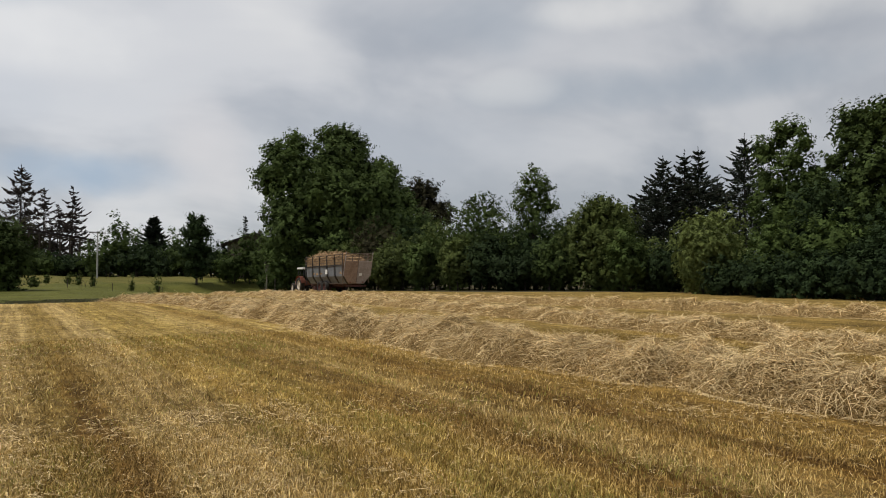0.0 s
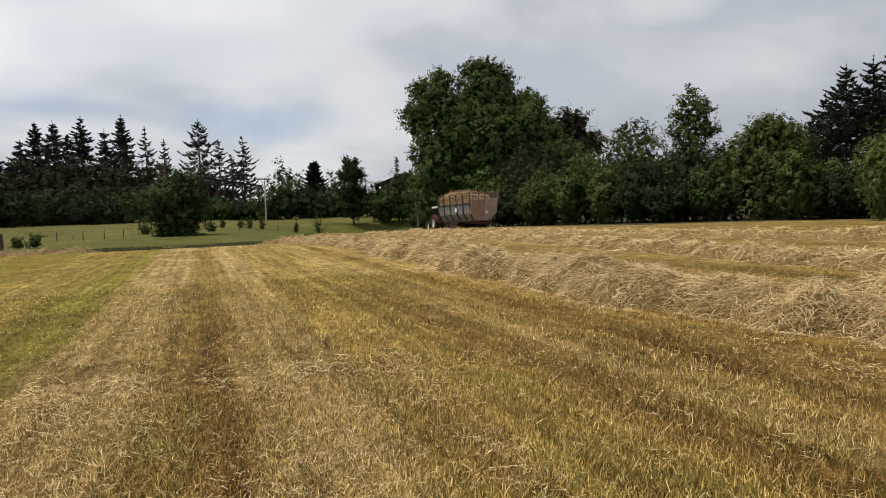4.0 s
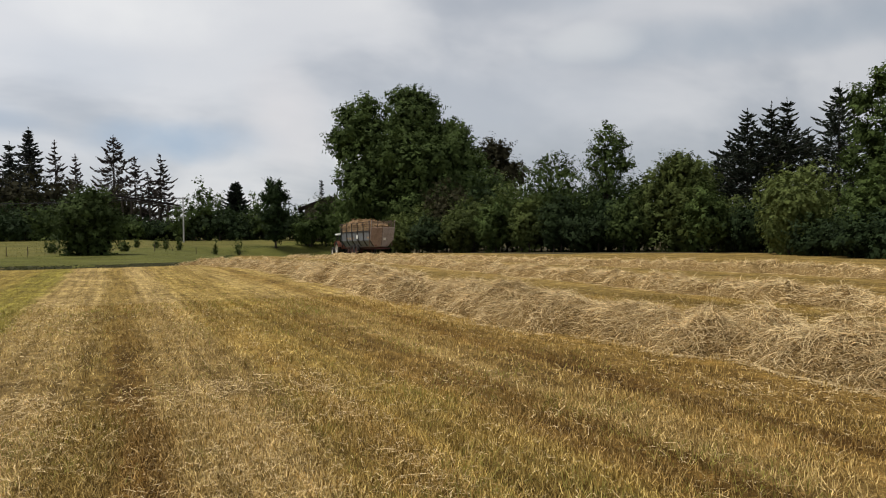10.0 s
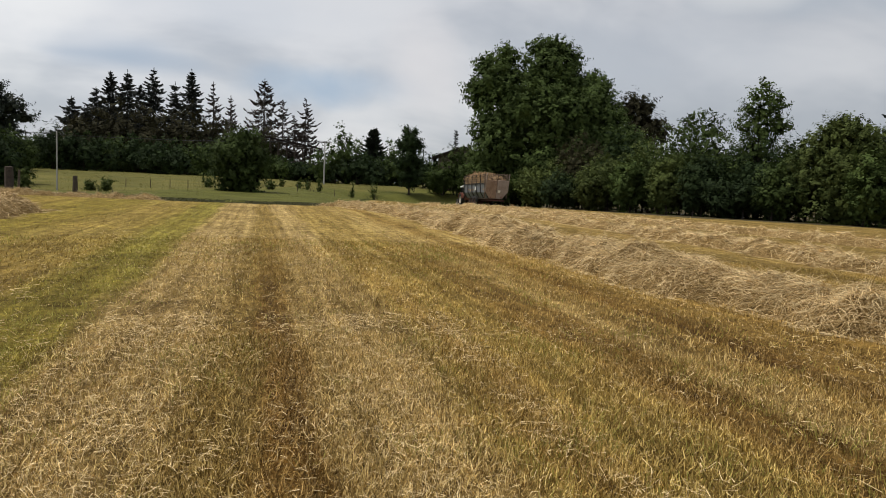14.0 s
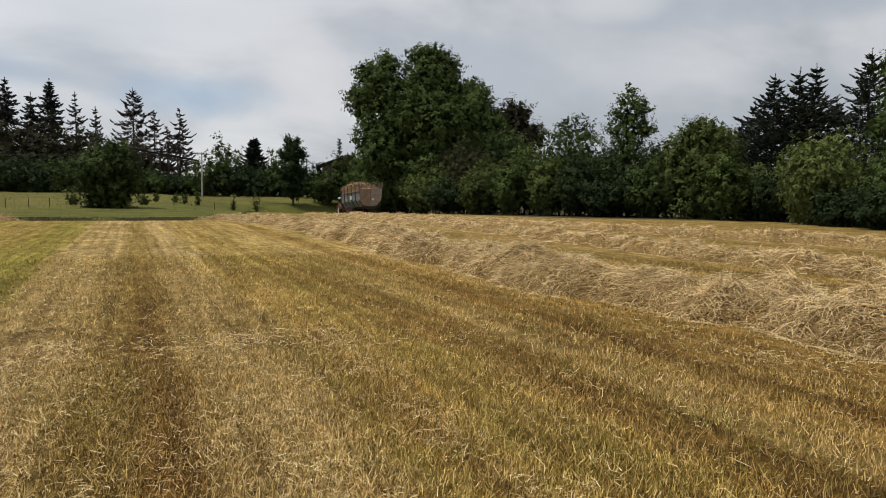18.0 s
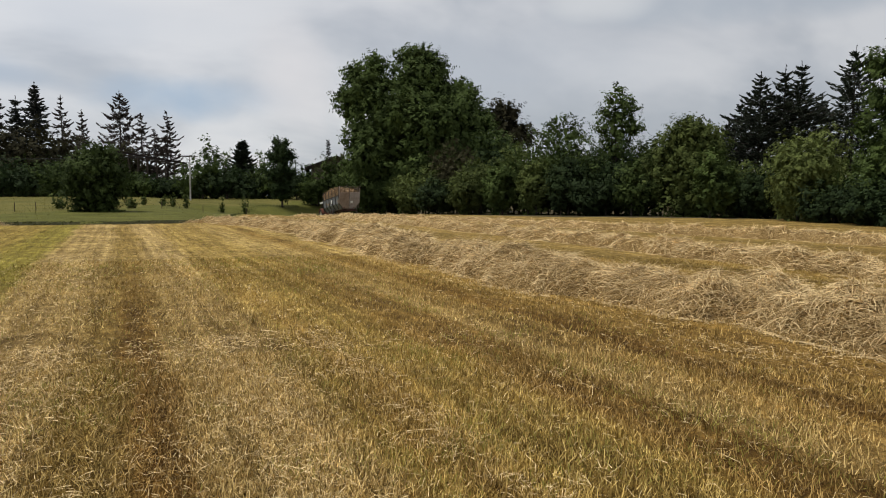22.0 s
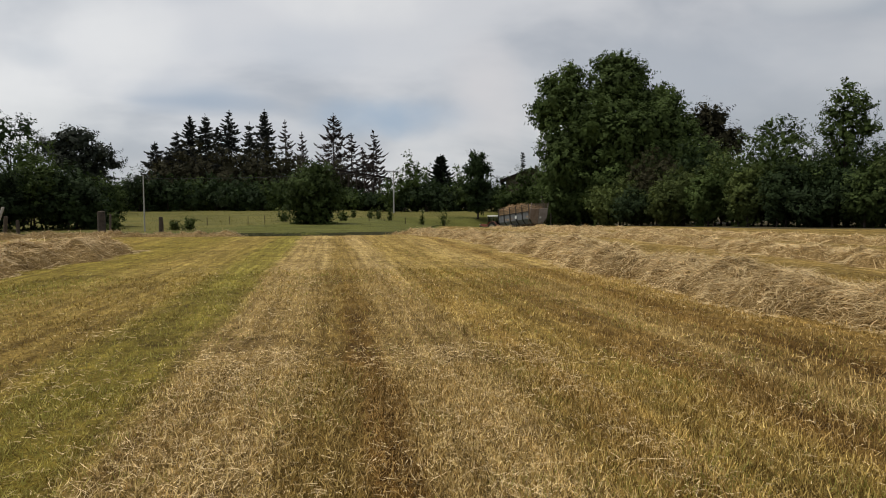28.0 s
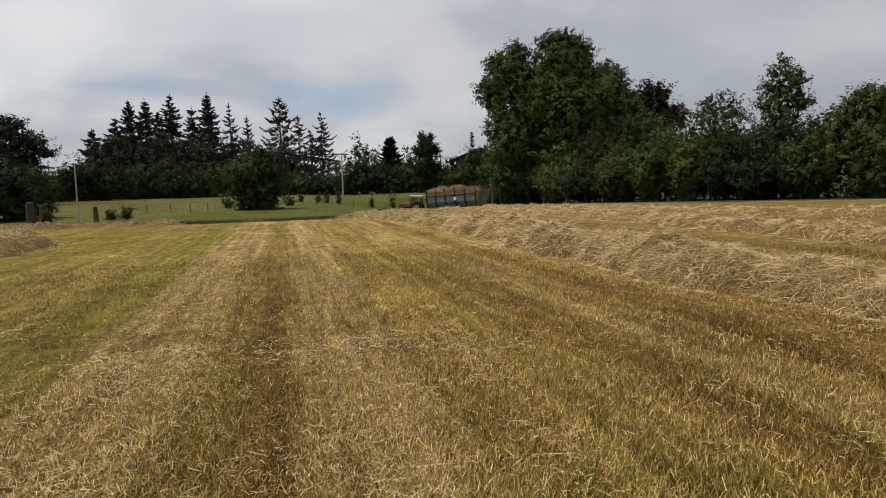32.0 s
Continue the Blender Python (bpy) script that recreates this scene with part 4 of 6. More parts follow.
def bush(az, r, top_el, width, mat, seed, label, leaves=2600, size=0.34, hang=0.0, name="bush", category="bush", lumps=12, trunk=0.10, tuck=0.55):
    """A bush from the ground up; top_el and width in degrees as seen from the eye."""
    rnd = np.random.RandomState(seed + 500)
    x, y = polar(az, r)
    z0 = land1(x, y)
    h = 1.6 + r * math.tan(radians(top_el)) - z0
    w = r * math.tan(radians(width / 2))
    blobs = [(x, y, z0 + h * 0.45, w * 0.86, w * 0.86, h * 0.54), (x - 0.35 * w, y, z0 + h * 0.30, w * 0.58, w * 0.6, h * 0.42), (x + 0.35 * w, y, z0 + h * 0.32, w * 0.58, w * 0.6, h * 0.44)]
    for i in range(lumps):
        a, k = 2.4 * i + rnd.uniform(-0.4, 0.4), rnd.uniform(0.10, 0.88)
        rr = w * 0.80 * math.sqrt(max(0.04, 1 - (max(k - 0.3, 0) / 0.7) ** 2)) * rnd.uniform(0.65, 0.95)
        s = min(w, h) * rnd.uniform(0.20, 0.34) * (1.1 - 0.35 * k)
        blobs.append((x + rr * math.cos(a), y + rr * math.sin(a), z0 + k * (h - s * 0.7), s, s, s * 1.1))
    return woody(name, az, r, blobs, mat, leaves, size, seed, label, category, trunk=trunk, hang=hang, stems=3, limbs=5, core=0.60, tuck=tuck * h)


def small_tree(az, r, top_el, width, mat, seed, label, clear=0.2, leaves=2200, size=0.34, lumps=12, narrow=1.0, bark=M_BARK, core=0.6, hang=0.0):
    """A tree with a clear stem and an uneven crown that tapers upward."""
    rnd = np.random.RandomState(seed + 900)
    x, y = polar(az, r)
    z0 = land1(x, y)
    h = 1.6 + r * math.tan(radians(top_el)) - z0
    w = r * math.tan(radians(width / 2))
    blobs = []
    lo, hi = z0 + h * clear, z0 + h
    for i in range(lumps):
        k = (i + 0.5) / lumps
        env = w * math.sqrt(max(0.05, 1 - ((k - 0.42) / 0.62) ** 2)) * (1 + 0.18 * math.sin(5 * k + seed)) * narrow
        s = w * rnd.uniform(0.22, 0.46) * (1.12 - 0.35 * k)
        a, off = 2.4 * i + seed, max(env - s, 0) * rnd.uniform(0.55, 1.0)
        blobs.append((x + off * math.cos(a), y + off * math.sin(a), min(lo + (hi - lo) * k + 0.2 * s, hi - s), s, s, s * 1.1))
    blobs.append((x, y, lo + (hi - lo) * 0.42, w * 0.72 * narrow, w * 0.72 * narrow, (hi - lo) * 0.44))
    return woody("tree", az, r, blobs, mat, leaves, size, seed, label, "tree", trunk=0.014 * h + 0.03, bark=bark, core=core, hang=hang)


def conifer(az, r, top_el, width, mat, seed, label, bare=0.12, density=1.0, droop=0.35, bark=M_BARK, power=0.9, group="", step=0.9, leaf=0.45, tip=0.25, leader=1.2, thick=7.0, hangs=0.2, cap=2.0):
    """A spruce: a straight stem with whorls of swept branches whose tips turn up, and a bare-looking leader."""
    rnd = np.random.RandomState(seed)
    x, y = polar(az, r)
    z0 = land1(x, y)
    h = 1.6 + r * math.tan(radians(top_el)) - z0
    w = r * math.tan(radians(width / 2))
    ob = new("spruce")
    ob.location = (x, y, z0)
    bm = bmesh.new()
    lean = rnd.normal(0, 0.008, 2) * h
    tube(bm, [(lean[0] * k, lean[1] * k, -0.2 + (h + 0.1) * k) for k in (0, 0.3, 0.65, 1.0)], [0.014 * h, 0.011 * h, 0.006 * h, 0.015], 7)
    part("trunk", bm, bark, ob)
    quads, bmb = [], bmesh.new()

    def needles(c, u, s, slim):
        v = unit(np.cross(u, rnd.normal(0, 1, u.shape)))
        quads.append(np.stack([c - u * s * 0.75, c - v * s * slim, c + u * s * 0.75, c + v * s * slim], 1))

    z = bare * h
    while z < h - 0.35 * leader:
        k = z / h
        reach = min(w * (1 - k) ** power * 1.1 + 0.03 * w, cap * w) * rnd.uniform(0.66, 1.15)
        nb = rnd.randint(5, 9)
        a0 = rnd.uniform(0, 6.283)
        for j in range(nb):
            if rnd.uniform() > density:
                continue
            a, ln = a0 + 6.283 * j / nb + rnd.normal(0, 0.18), reach * rnd.uniform(0.5, 1.15)
            sw = droop * rnd.uniform(0.7, 1.25) * (1.15 - 0.75 * k)
            p0 = np.array([lean[0] * k, lean[1] * k, z + rnd.normal(0, 0.26 * step)])
            d, across = np.array([math.cos(a), math.sin(a), 0]), np.array([-math.sin(a), math.cos(a), 0])

            def spine(f):
                return p0 + d * (f * ln)[:, None] + np.stack([0 * f, 0 * f, ln * (-sw * 1.4 * f + (sw * 0.55 + tip) * f ** 2.4)], -1)

            if ln > 0.6:
                tube(bmb, [tuple(q) for q in spine(np.array([0.0, 0.5, 1.0]))], [0.02 + 0.008 * ln, 0.012 + 0.005 * ln, 0.008], 3, False)
            m = max(4, int(ln * thick))
            f = rnd.uniform(0.06, 1.0, m) ** 0.8
            off = rnd.normal(0, 0.17 * ln, m) * (1.08 - f) + rnd.normal(0, 0.05, m)
            c = spine(f) + across * off[:, None] + np.stack([0 * f, 0 * f, -np.abs(rnd.normal(0, hangs * ln ** 0.5, m)) * (1.1 - f)], -1)
            nxt = spine(f + 0.05) - spine(f)
            u = unit(unit(nxt) + across * (np.sign(off) * 0.55)[:, None] + rnd.normal(0, 0.22, (m, 3)))
            needles(c, u, leaf * rnd.uniform(0.6, 1.2, m)[:, None], 0.24)
        z += step * rnd.uniform(0.75, 1.25) * (1.1 - 0.45 * k)
    m = int(5 * leader / leaf) + 4
    c = np.stack([lean[0] + rnd.normal(0, 0.03, m), lean[1] + rnd.normal(0, 0.03, m), h - leader * rnd.uniform(0, 1, m)], -1)
    needles(c, unit(rnd.normal(0, 0.4, (m, 3)) + [0, 0, 1]), leaf * rnd.uniform(0.4, 0.7, m)[:, None], 0.2)
    part("bough", bmb, bark, ob)["kind"] = "stuff"
    part("needle_cover", quad_mesh("needle_cover", np.concatenate(quads)), mat, ob)["kind"] = "stuff"
    return tagged(ob, label, "tree", group)


# the great willow behind the wagon's way
BIG = [at(22.9, 9.0, 93, 4.2, 0.95), at(19.5, 8.3, 92, 3.6), at(18.2, 7.4, 92, 2.9), at(24.6, 8.2, 93, 3.2), at(26.2, 6.6, 92, 3.6), at(21.5, 6.0, 90, 6.0),
       at(24.8, 5.0, 90, 5.4), at(18.8, 4.6, 91, 3.2), at(27.6, 4.6, 91, 3.6), at(20.0, 2.6, 90, 4.6), at(23.6, 2.2, 89, 5.0), at(27.0, 2.6, 89, 4.4), at(29.6, 3.4, 90, 3.0),
       at(18.6, 1.8, 91, 2.6), at(22.4, 11.0, 93, 1.8), at(23.7, 11.0, 93, 1.8), at(24.7, 10.4, 93, 1.6), at(19.6, 10.3, 92, 1.6), at(18.0, 9.6, 92, 1.6), at(26.8, 8.2, 93, 2.0), at(27.5, 7.4, 92, 1.6),
       at(17.3, 7.9, 92, 1.3), at(17.5, 6.6, 92, 1.2), at(28.3, 6.0, 92, 1.6)] + [at(az, 0.5, 89.5, 3.4) for az in (19.4, 22.0, 25.5, 28.6)]
BIG = [(x, y, z, 0.94 * rx, 0.94 * ry, 0.94 * rz) for x, y, z, rx, ry, rz in BIG]
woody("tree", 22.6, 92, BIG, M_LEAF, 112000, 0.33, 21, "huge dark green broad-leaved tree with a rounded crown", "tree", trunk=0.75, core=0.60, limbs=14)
BROWN = [at(29.6, 6.4, 104, 2.2), at(30.1, 7.1, 104, 1.5), at(30.8, 6.6, 104, 1.7), at(30.3, 5.4, 104, 2.8), at(31.5, 5.3, 104, 2.0), at(32.2, 4.7, 104, 1.7), at(31.0, 4.2, 104, 2.8), at(30.2, 3.0, 104, 3.0)]
woody("tree", 30.6, 104, BROWN, M_LEAF_BROWN, 6000, 0.33, 22, "dark reddish-brown tree behind the green crowns", "tree", trunk=0.3)
conifer(15.75, 128, 4.5, 1.9, M_NEEDLE_HAZY, 24, "slim young spruce with thin upright tip", bare=0.3, step=0.7, leaf=0.4, leader=1.2, thick=9)
bush(17.3, 103, 2.9, 2.6, M_LEAF, 25, "rounded green bush at the meadow's end", leaves=5000, size=0.24)
bush(18.2, 98, 1.4, 2.2, M_LEAF, 26, "rounded green bush under the great tree", leaves=5000, size=0.24)

for i, az in enumerate((17.4, 18.1, 18.5)):
    small_tree(az, 96 + i, 2.6 + 0.3 * i, 0.9, M_LEAF, 30 + i, "thin pale-stemmed sapling under the great tree", clear=0.55, leaves=260, size=0.25, core=0, lumps=6, bark=M_BARK_PALE)

# hedge of bushes along the field's right side
HEDGE = [(32.2, 73, 4.6, 4.6, M_LEAF), (35.2, 71, 5.2, 4.6, M_LEAF_DARK), (38.2, 69, 4.8, 4.8, M_LEAF), (41.0, 66, 4.6, 4.4, M_LEAF_DARK), (20.6, 93, 1.6, 3.6, M_LEAF_DARK), (23.4, 78, 2.2, 4.0, M_LEAF_FRESH), (26.0, 80, 4.5, 4.4, M_LEAF_BROWN), (28.2, 74, 3.2, 4.4, M_LEAF_FRESH), (31.0, 71, 4.3, 3.6, M_LEAF_FRESH),
         (29.6, 82, 5.2, 4.2, M_LEAF_DARK), (33.6, 68, 5.2, 5.0, M_LEAF), (36.4, 66, 5.0, 5.0, M_LEAF), (39.4, 64, 4.0, 5.4, M_LEAF_DARK), (42.2, 62, 4.0, 4.4, M_LEAF),
         (48.6, 60, 2.6, 3.6, M_LEAF_FRESH), (50.4, 57, 2.4, 3.6, M_LEAF_DARK), (25.0, 74, 1.4, 3.6, M_LEAF_DARK), (38.0, 61, 1.6, 4.5, M_LEAF_DARK), (27.2, 70, 2.0, 2.6, M_LEAF_FRESH), (30.0, 68, 2.6, 2.4, M_LEAF), (33.0, 65, 3.2, 2.6, M_LEAF_FRESH), (35.4, 63, 3.4, 2.6, M_LEAF_DARK), (41.0, 60, 2.4, 3.0, M_LEAF), (46.8, 57, 3.4, 3.0, M_LEAF), (22.6, 86, 2.4, 2.2, M_LEAF_FRESH), (19.2, 95, 2.2, 2.2, M_LEAF_FRESH)]
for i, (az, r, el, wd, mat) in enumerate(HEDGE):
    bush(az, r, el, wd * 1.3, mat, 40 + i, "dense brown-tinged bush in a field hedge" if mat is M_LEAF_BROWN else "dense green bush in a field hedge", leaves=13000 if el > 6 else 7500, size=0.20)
DOME = [at(44.9, -0.3, 60, 2.6), at(44.9, 0.8, 60, 2.9), at(43.0, 1.4, 60, 1.9), at(46.8, 1.4, 60, 1.9), at(44.9, 2.9, 60, 2.8, 0.9), at(43.5, 3.4, 60, 1.7), at(46.4, 3.5, 60, 1.7), at(44.3, 4.6, 60, 1.5), at(45.6, 4.7, 60, 1.4), at(44.9, 5.3, 60, 1.0)]
woody("bush", 44.9, 60, DOME, M_LEAF_FRESH, 24000, 0.21, 59, "tall domed green bush with upright shoots", "bush", trunk=0.12, stems=3, hang=-0.22)
bush(53.4, 52, 5.5, 7.4, M_LEAF_LIGHT, 60, "pale grey-green rounded willow bush", leaves=27000, size=0.135, hang=0.55, lumps=18)
SPRAYS = [at(33.7, 5.4, 70, 0.45), at(34.3, 5.9, 70, 0.4), at(34.9, 6.05, 70, 0.45), at(35.5, 6.0, 70, 0.4), at(36.1, 5.6, 70, 0.5), at(34.4, 5.0, 70, 0.8), at(35.4, 4.9, 70, 0.9), at(33.9, 4.4, 70, 0.9), at(36.2, 4.5, 70, 0.9)]
woody("bush", 34.8, 70, SPRAYS, M_LEAF, 1500, 0.26, 61, "straggly bush with long arching sprays of leaves", "bush", trunk=0.08, core=0, limbs=9, stems=2)
SLENDER = [at(39.4, 8.3, 66, 0.5), at(39.0, 7.5, 66, 0.75), at(39.9, 7.4, 66, 0.75), at(38.6, 6.5, 66, 0.85), at(40.3, 6.6, 66, 0.85), at(39.5, 6.4, 66, 1.1), at(38.3, 5.5, 66, 0.9), at(40.6, 5.4, 66, 0.9), at(39.4, 5.1, 66, 1.4), at(39.4, 3.6, 66, 1.5)]
woody("tree", 39.4, 66, SLENDER, M_LEAF, 4600, 0.22, 62, "slender broad-leaved tree with an airy crown", "tree", trunk=0.14, core=0.12, limbs=9)
for i, (az, el, wd) in enumerate([(49.75, 9.35, 18.0), (51.35, 9.65, 16.0), (52.4, 9.8, 18.0), (48.6, 7.4, 14.0), (55.75, 10.6, 19.0), (53.9, 7.4, 15.0), (47.6, 6.0, 12.0)]):
    conifer(az, 66 + i, el, wd, M_NEEDLE, 70 + i, "dark green spruce with a pointed top", bare=0.04, droop=0.22, step=0.55, power=1.3, cap=0.32, leaf=0.27, tip=0.30, leader=1.5, thick=30)
for i, (az, r, el, wd) in enumerate([(58.7, 56, 11.3, 6.6), (63.3, 54, 11.8, 7.0), (65.2, 52, 12.2, 8.4), (70.0, 50, 12.0, 8.0), (76, 48, 11.0, 9.0)]):
    small_tree(az, r, el, wd, M_LEAF, 80 + i, "tall dark green broad-leaved tree at the field edge", clear=0.02, leaves=15000 if az < 67 else 2500, size=0.22, lumps=26, core=0.60)
for i, (az, r, el, wd) in enumerate([(58.0, 49, 4.4, 6), (61.0, 50, 7.4, 6), (61.8, 48, 4.8, 7), (66, 46, 5.2, 7), (71, 45, 5.0, 8), (77, 44, 5.0, 9)]):
    bush(az, r, el, wd, M_LEAF_DARK if i % 2 else M_LEAF, 90 + i, "dense dark green bush in a field hedge", leaves=7500 if az < 68 else 2000, size=0.19)

# low bushes added to darken the bright ground under the tall trees
for i, (az, r, el) in enumerate([(54.9, 50, 1.0), (57.4, 46.5, 1.1), (60.6, 45.5, 1.3), (64.0, 44, 1.4)]):
    bush(az, r, el, 5.5, M_LEAF_DARK, 320 + i, "low dark bush added to darken the foot of the tall trees", leaves=4500, size=0.18, tuck=0.0)

# beyond the meadow: conifers, hedge and trees
SPRUCES = [(-13.4, 5.2, 2.4), (-12.5, 4.6, 2.0), (-10.9, 7.2, 2.6), (-9.7, 7.4, 2.6), (-7.9, 7.8, 2.8), (-6.4, 6.9, 2.4), (-5.1, 7.9, 2.6), (-3.5, 7.1, 2.6), (-2.3, 6.2, 2.0),
           (0.26, 7.8, 4.4), (1.7, 6.2, 2.6), (2.6, 5.0, 2.2), (3.5, 6.4, 3.0), (-8.8, 6.4, 2.4), (-11.8, 6.0, 2.4)]
for i, (az, el, wd) in enumerate(SPRUCES):
    dead = az > -4.5
    conifer(az, 158 + 3 * (i % 4), el, wd * (1.75 if dead else 2.05), M_NEEDLE_DEAD if dead else M_NEEDLE_HAZY, 110 + i,
            "half-dead brownish spruce with bare drooping branches" if dead else "tall dark spruce in a row", bare=0.15, density=0.85 if dead else 1.0, droop=0.85 if dead else 0.75,
            power=0.85, group="spruces beyond the meadow", step=1.15 if dead else 0.85, leaf=0.55, tip=0.42 if dead else 0.22, leader=1.5, thick=13 if dead else 18, hangs=0.22 if dead else 0.42)
for i, (az, el, wd) in enumerate([(-10.5, 4.9, 4.5), (-8.0, 5.0, 4.5), (-5.4, 4.9, 4.5), (-2.8, 4.5, 4.2), (0.2, 3.8, 4), (-12.8, 3.6, 3)]):
    bush(az, 152, el, wd, M_LEAF_BROWN, 130 + i, "dark brown undergrowth below the spruces", leaves=4500, size=0.48)
for i in range(23):
    az = -25.5 + 1.85 * i
    rr = 126 + 6 * math.sin(i * 1.7)
    bush(az, rr, (1.5 if -1 < az < 5 else 2.7) + 0.3 * math.sin(i * 2.3), 4.6, (M_LEAF_DARK, M_LEAF_DARK, M_LEAF)[i % 3], 240 + i, "dark green bush in the hedge beyond the meadow", leaves=3000, size=0.33, tuck=0.0)
# added backing row that closes the bright gaps at the hedge's foot
for i in range(14):
    bush(-24 + 3.1 * i, 141, 1.35 + 0.25 * math.sin(i * 1.9), 5.0, M_LEAF_DARK, 300 + i, "low dark bush added behind the hedge to close its gaps", leaves=1800, size=0.45, tuck=0.0)
LONE = [at(-1.4, -0.7, 66, 2.0), at(-2.2, -0.5, 66, 1.3), at(-0.7, -0.5, 66, 1.3), at(-1.4, 0.6, 66, 2.5), at(-2.7, 0.6, 66, 1.35), at(-0.2, 0.6, 66, 1.35), at(-1.4, 1.5, 66, 2.35), at(-2.5, 1.6, 66, 1.3),
        at(-0.4, 1.6, 66, 1.25), at(-1.4, 2.4, 66, 1.6), at(-2.1, 2.4, 66, 0.9), at(-0.8, 2.5, 66, 0.8), at(-1.6, 3.1, 66, 0.65), at(-1.2, 3.2, 66, 0.5)]
woody("bush", -1.4, 66, LONE, M_LEAF, 15000, 0.20, 160, "large domed dark green bush standing alone in the meadow", "bush", trunk=0.2, stems=3)
ROUND = [at(12.05, 2.8, 104, 1.75), at(12.0, 3.7, 104, 1.3), at(11.4, 3.1, 104, 1.0), at(12.7, 3.1, 104, 1.0), at(12.05, 1.7, 104, 1.75), at(11.4, 1.5, 104, 1.05), at(12.75, 1.6, 104, 1.05), at(12.1, 0.7, 104, 1.45), at(11.6, 0.5, 104, 0.9), at(12.6, 0.5, 104, 0.9),
         at(12.1, -0.1, 104, 0.9), at(11.7, 4.25, 104, 0.65), at(12.35, 4.2, 104, 0.65)]
woody("tree", 12.1, 104, ROUND, M_LEAF_DARK, 6500, 0.26, 161, "small dark tree with a rounded crown and short stem", "tree", trunk=0.16, core=0.6)
bush(16.1, 108, 3.4, 2.8, M_LEAF, 28, "green bush before the farmhouse", leaves=3400, size=0.25)
bush(14.6, 107, 1.95, 2.8, M_LEAF, 27, "rounded green bush before the farmhouse", leaves=2600, size=0.27)
conifer(9.0, 150, 4.45, 4.2, M_NEEDLE, 162, "small dense dark spruce", bare=0.02, droop=0.3, step=0.32, leaf=0.5, thick=34, power=0.8)
small_tree(6.6, 135, 4.2, 2.0, M_LEAF, 163, "slim green tree in the hedge", clear=0.2, leaves=900, size=0.5, core=0.3)
small_tree(7.8, 138, 3.6, 1.2, M_LEAF, 164, "slim thin tree in the hedge", clear=0.2, leaves=350, size=0.45, core=0)
small_tree(10.5, 138, 3.3, 1.4, M_LEAF, 165, "slim thin tree in the hedge", clear=0.2, leaves=420, size=0.45, core=0)
PINE = [at(-18.7, 4.9, 108, 2.3, 0.75), at(-20.3, 4.3, 108, 1.9, 0.6), at(-17.4, 4.0, 107, 2.0, 0.6), at(-16.3, 3.3, 107, 1.5, 0.5), at(-19.4, 3.4, 107, 2.6, 0.6), at(-21.2, 3.6, 109, 1.4, 0.5), at(-18.0, 2.6, 108, 2.6, 0.6)]
woody("tree", -18.8, 108, PINE, M_NEEDLE, 8000, 0.36, 166, "dark flat-topped pine with spreading boughs", "tree", trunk=0.3, core=0.6)
AIRY = [at(-23.6, 5.9, 96, 1.2), at(-22.9, 5.2, 96, 1.0), at(-22.0, 5.7, 96, 1.1), at(-21.6, 4.9, 97, 1.0), at(-23.2, 4.2, 96, 1.2), at(-24.6, 5.0, 96, 1.4), at(-22.2, 3.6, 96, 1.5)]
woody("tree", -22.8, 96, AIRY, M_LEAF_DARK, 2400, 0.32, 168, "airy deciduous tree with gaps in its crown", "tree", trunk=0.2, core=0, limbs=7)
for i, (az, r, el, wd) in enumerate([(-19.2, 62, 3.2, 5.6), (-21.6, 63, 4.75, 6.4), (-25.2, 60, 3.8, 7.0), (-17.4, 66, 2.3, 3.4), (-29.5, 58, 4.0, 7), (-36, 56, 4.6, 9)]):
    bush(az, r, el, wd, M_LEAF if i in (1, 3) else M_LEAF_DARK, 170 + i, "big dark green bush at the meadow's edge", leaves=10000, size=0.21, tuck=0.0)


# ---- wagon and tractor ----
M_PANEL = worn("grey_blue_sheet", (0.185, 0.195, 0.215), (0.09, 0.078, 0.070), 0.5, 0.1, 1.5, 0.7)
M_RIB = worn("dark_steel_rib", (0.030, 0.030, 0.034), (0.075, 0.050, 0.036), 0.6, 0.4, 2.0, 0.5)
M_RAIL = worn("weathered_wood_rail", (0.155, 0.115, 0.085), (0.07, 0.05, 0.036), 0.85, 0.0, 3.0, 0.7)
M_GATE = worn("rusty_grey_gate", (0.36, 0.315, 0.30), (0.25, 0.19, 0.165), 0.6, 0.1, 1.1, 0.8)
M_GATE_BROWN = worn("brown_gate_leaf", (0.33, 0.24, 0.19), (0.20, 0.13, 0.095), 0.7, 0.1, 1.3, 0.8)
M_CHASSIS = worn("rust_red_chassis", (0.085, 0.030, 0.024), (0.035, 0.026, 0.022), 0.7, 0.2, 2.0, 0.7)
M_RED = worn("dusty_red_paint", (0.25, 0.085, 0.055), (0.20, 0.12, 0.08), 0.4, 0.0, 2.0, 0.5)
M_TYRE = worn("black_rubber", (0.018, 0.018, 0.018), (0.06, 0.05, 0.038), 0.85, 0.0, 5.0, 0.8)
M_RIM = worn("pale_rim", (0.55, 0.50, 0.43), (0.25, 0.18, 0.12), 0.5, 0.1, 3.0, 0.6)
M_WHITE = worn("white_paint", (0.80, 0.80, 0.77), (0.55, 0.52, 0.46), 0.5, 0.0, 3.0, 0.3)
M_DARK = worn("dark_metal", (0.022, 0.022, 0.024), (0.05, 0.045, 0.04), 0.5, 0.5, 4.0, 0.4)
M_GREY = worn("grey_concrete", (0.42, 0.41, 0.38), (0.25, 0.24, 0.22), 0.85, 0.0, 2.0, 0.6)
M_POST = worn("weathered_post", (0.085, 0.065, 0.048), (0.035, 0.028, 0.022), 0.95, 0.0, 4.0, 0.7)
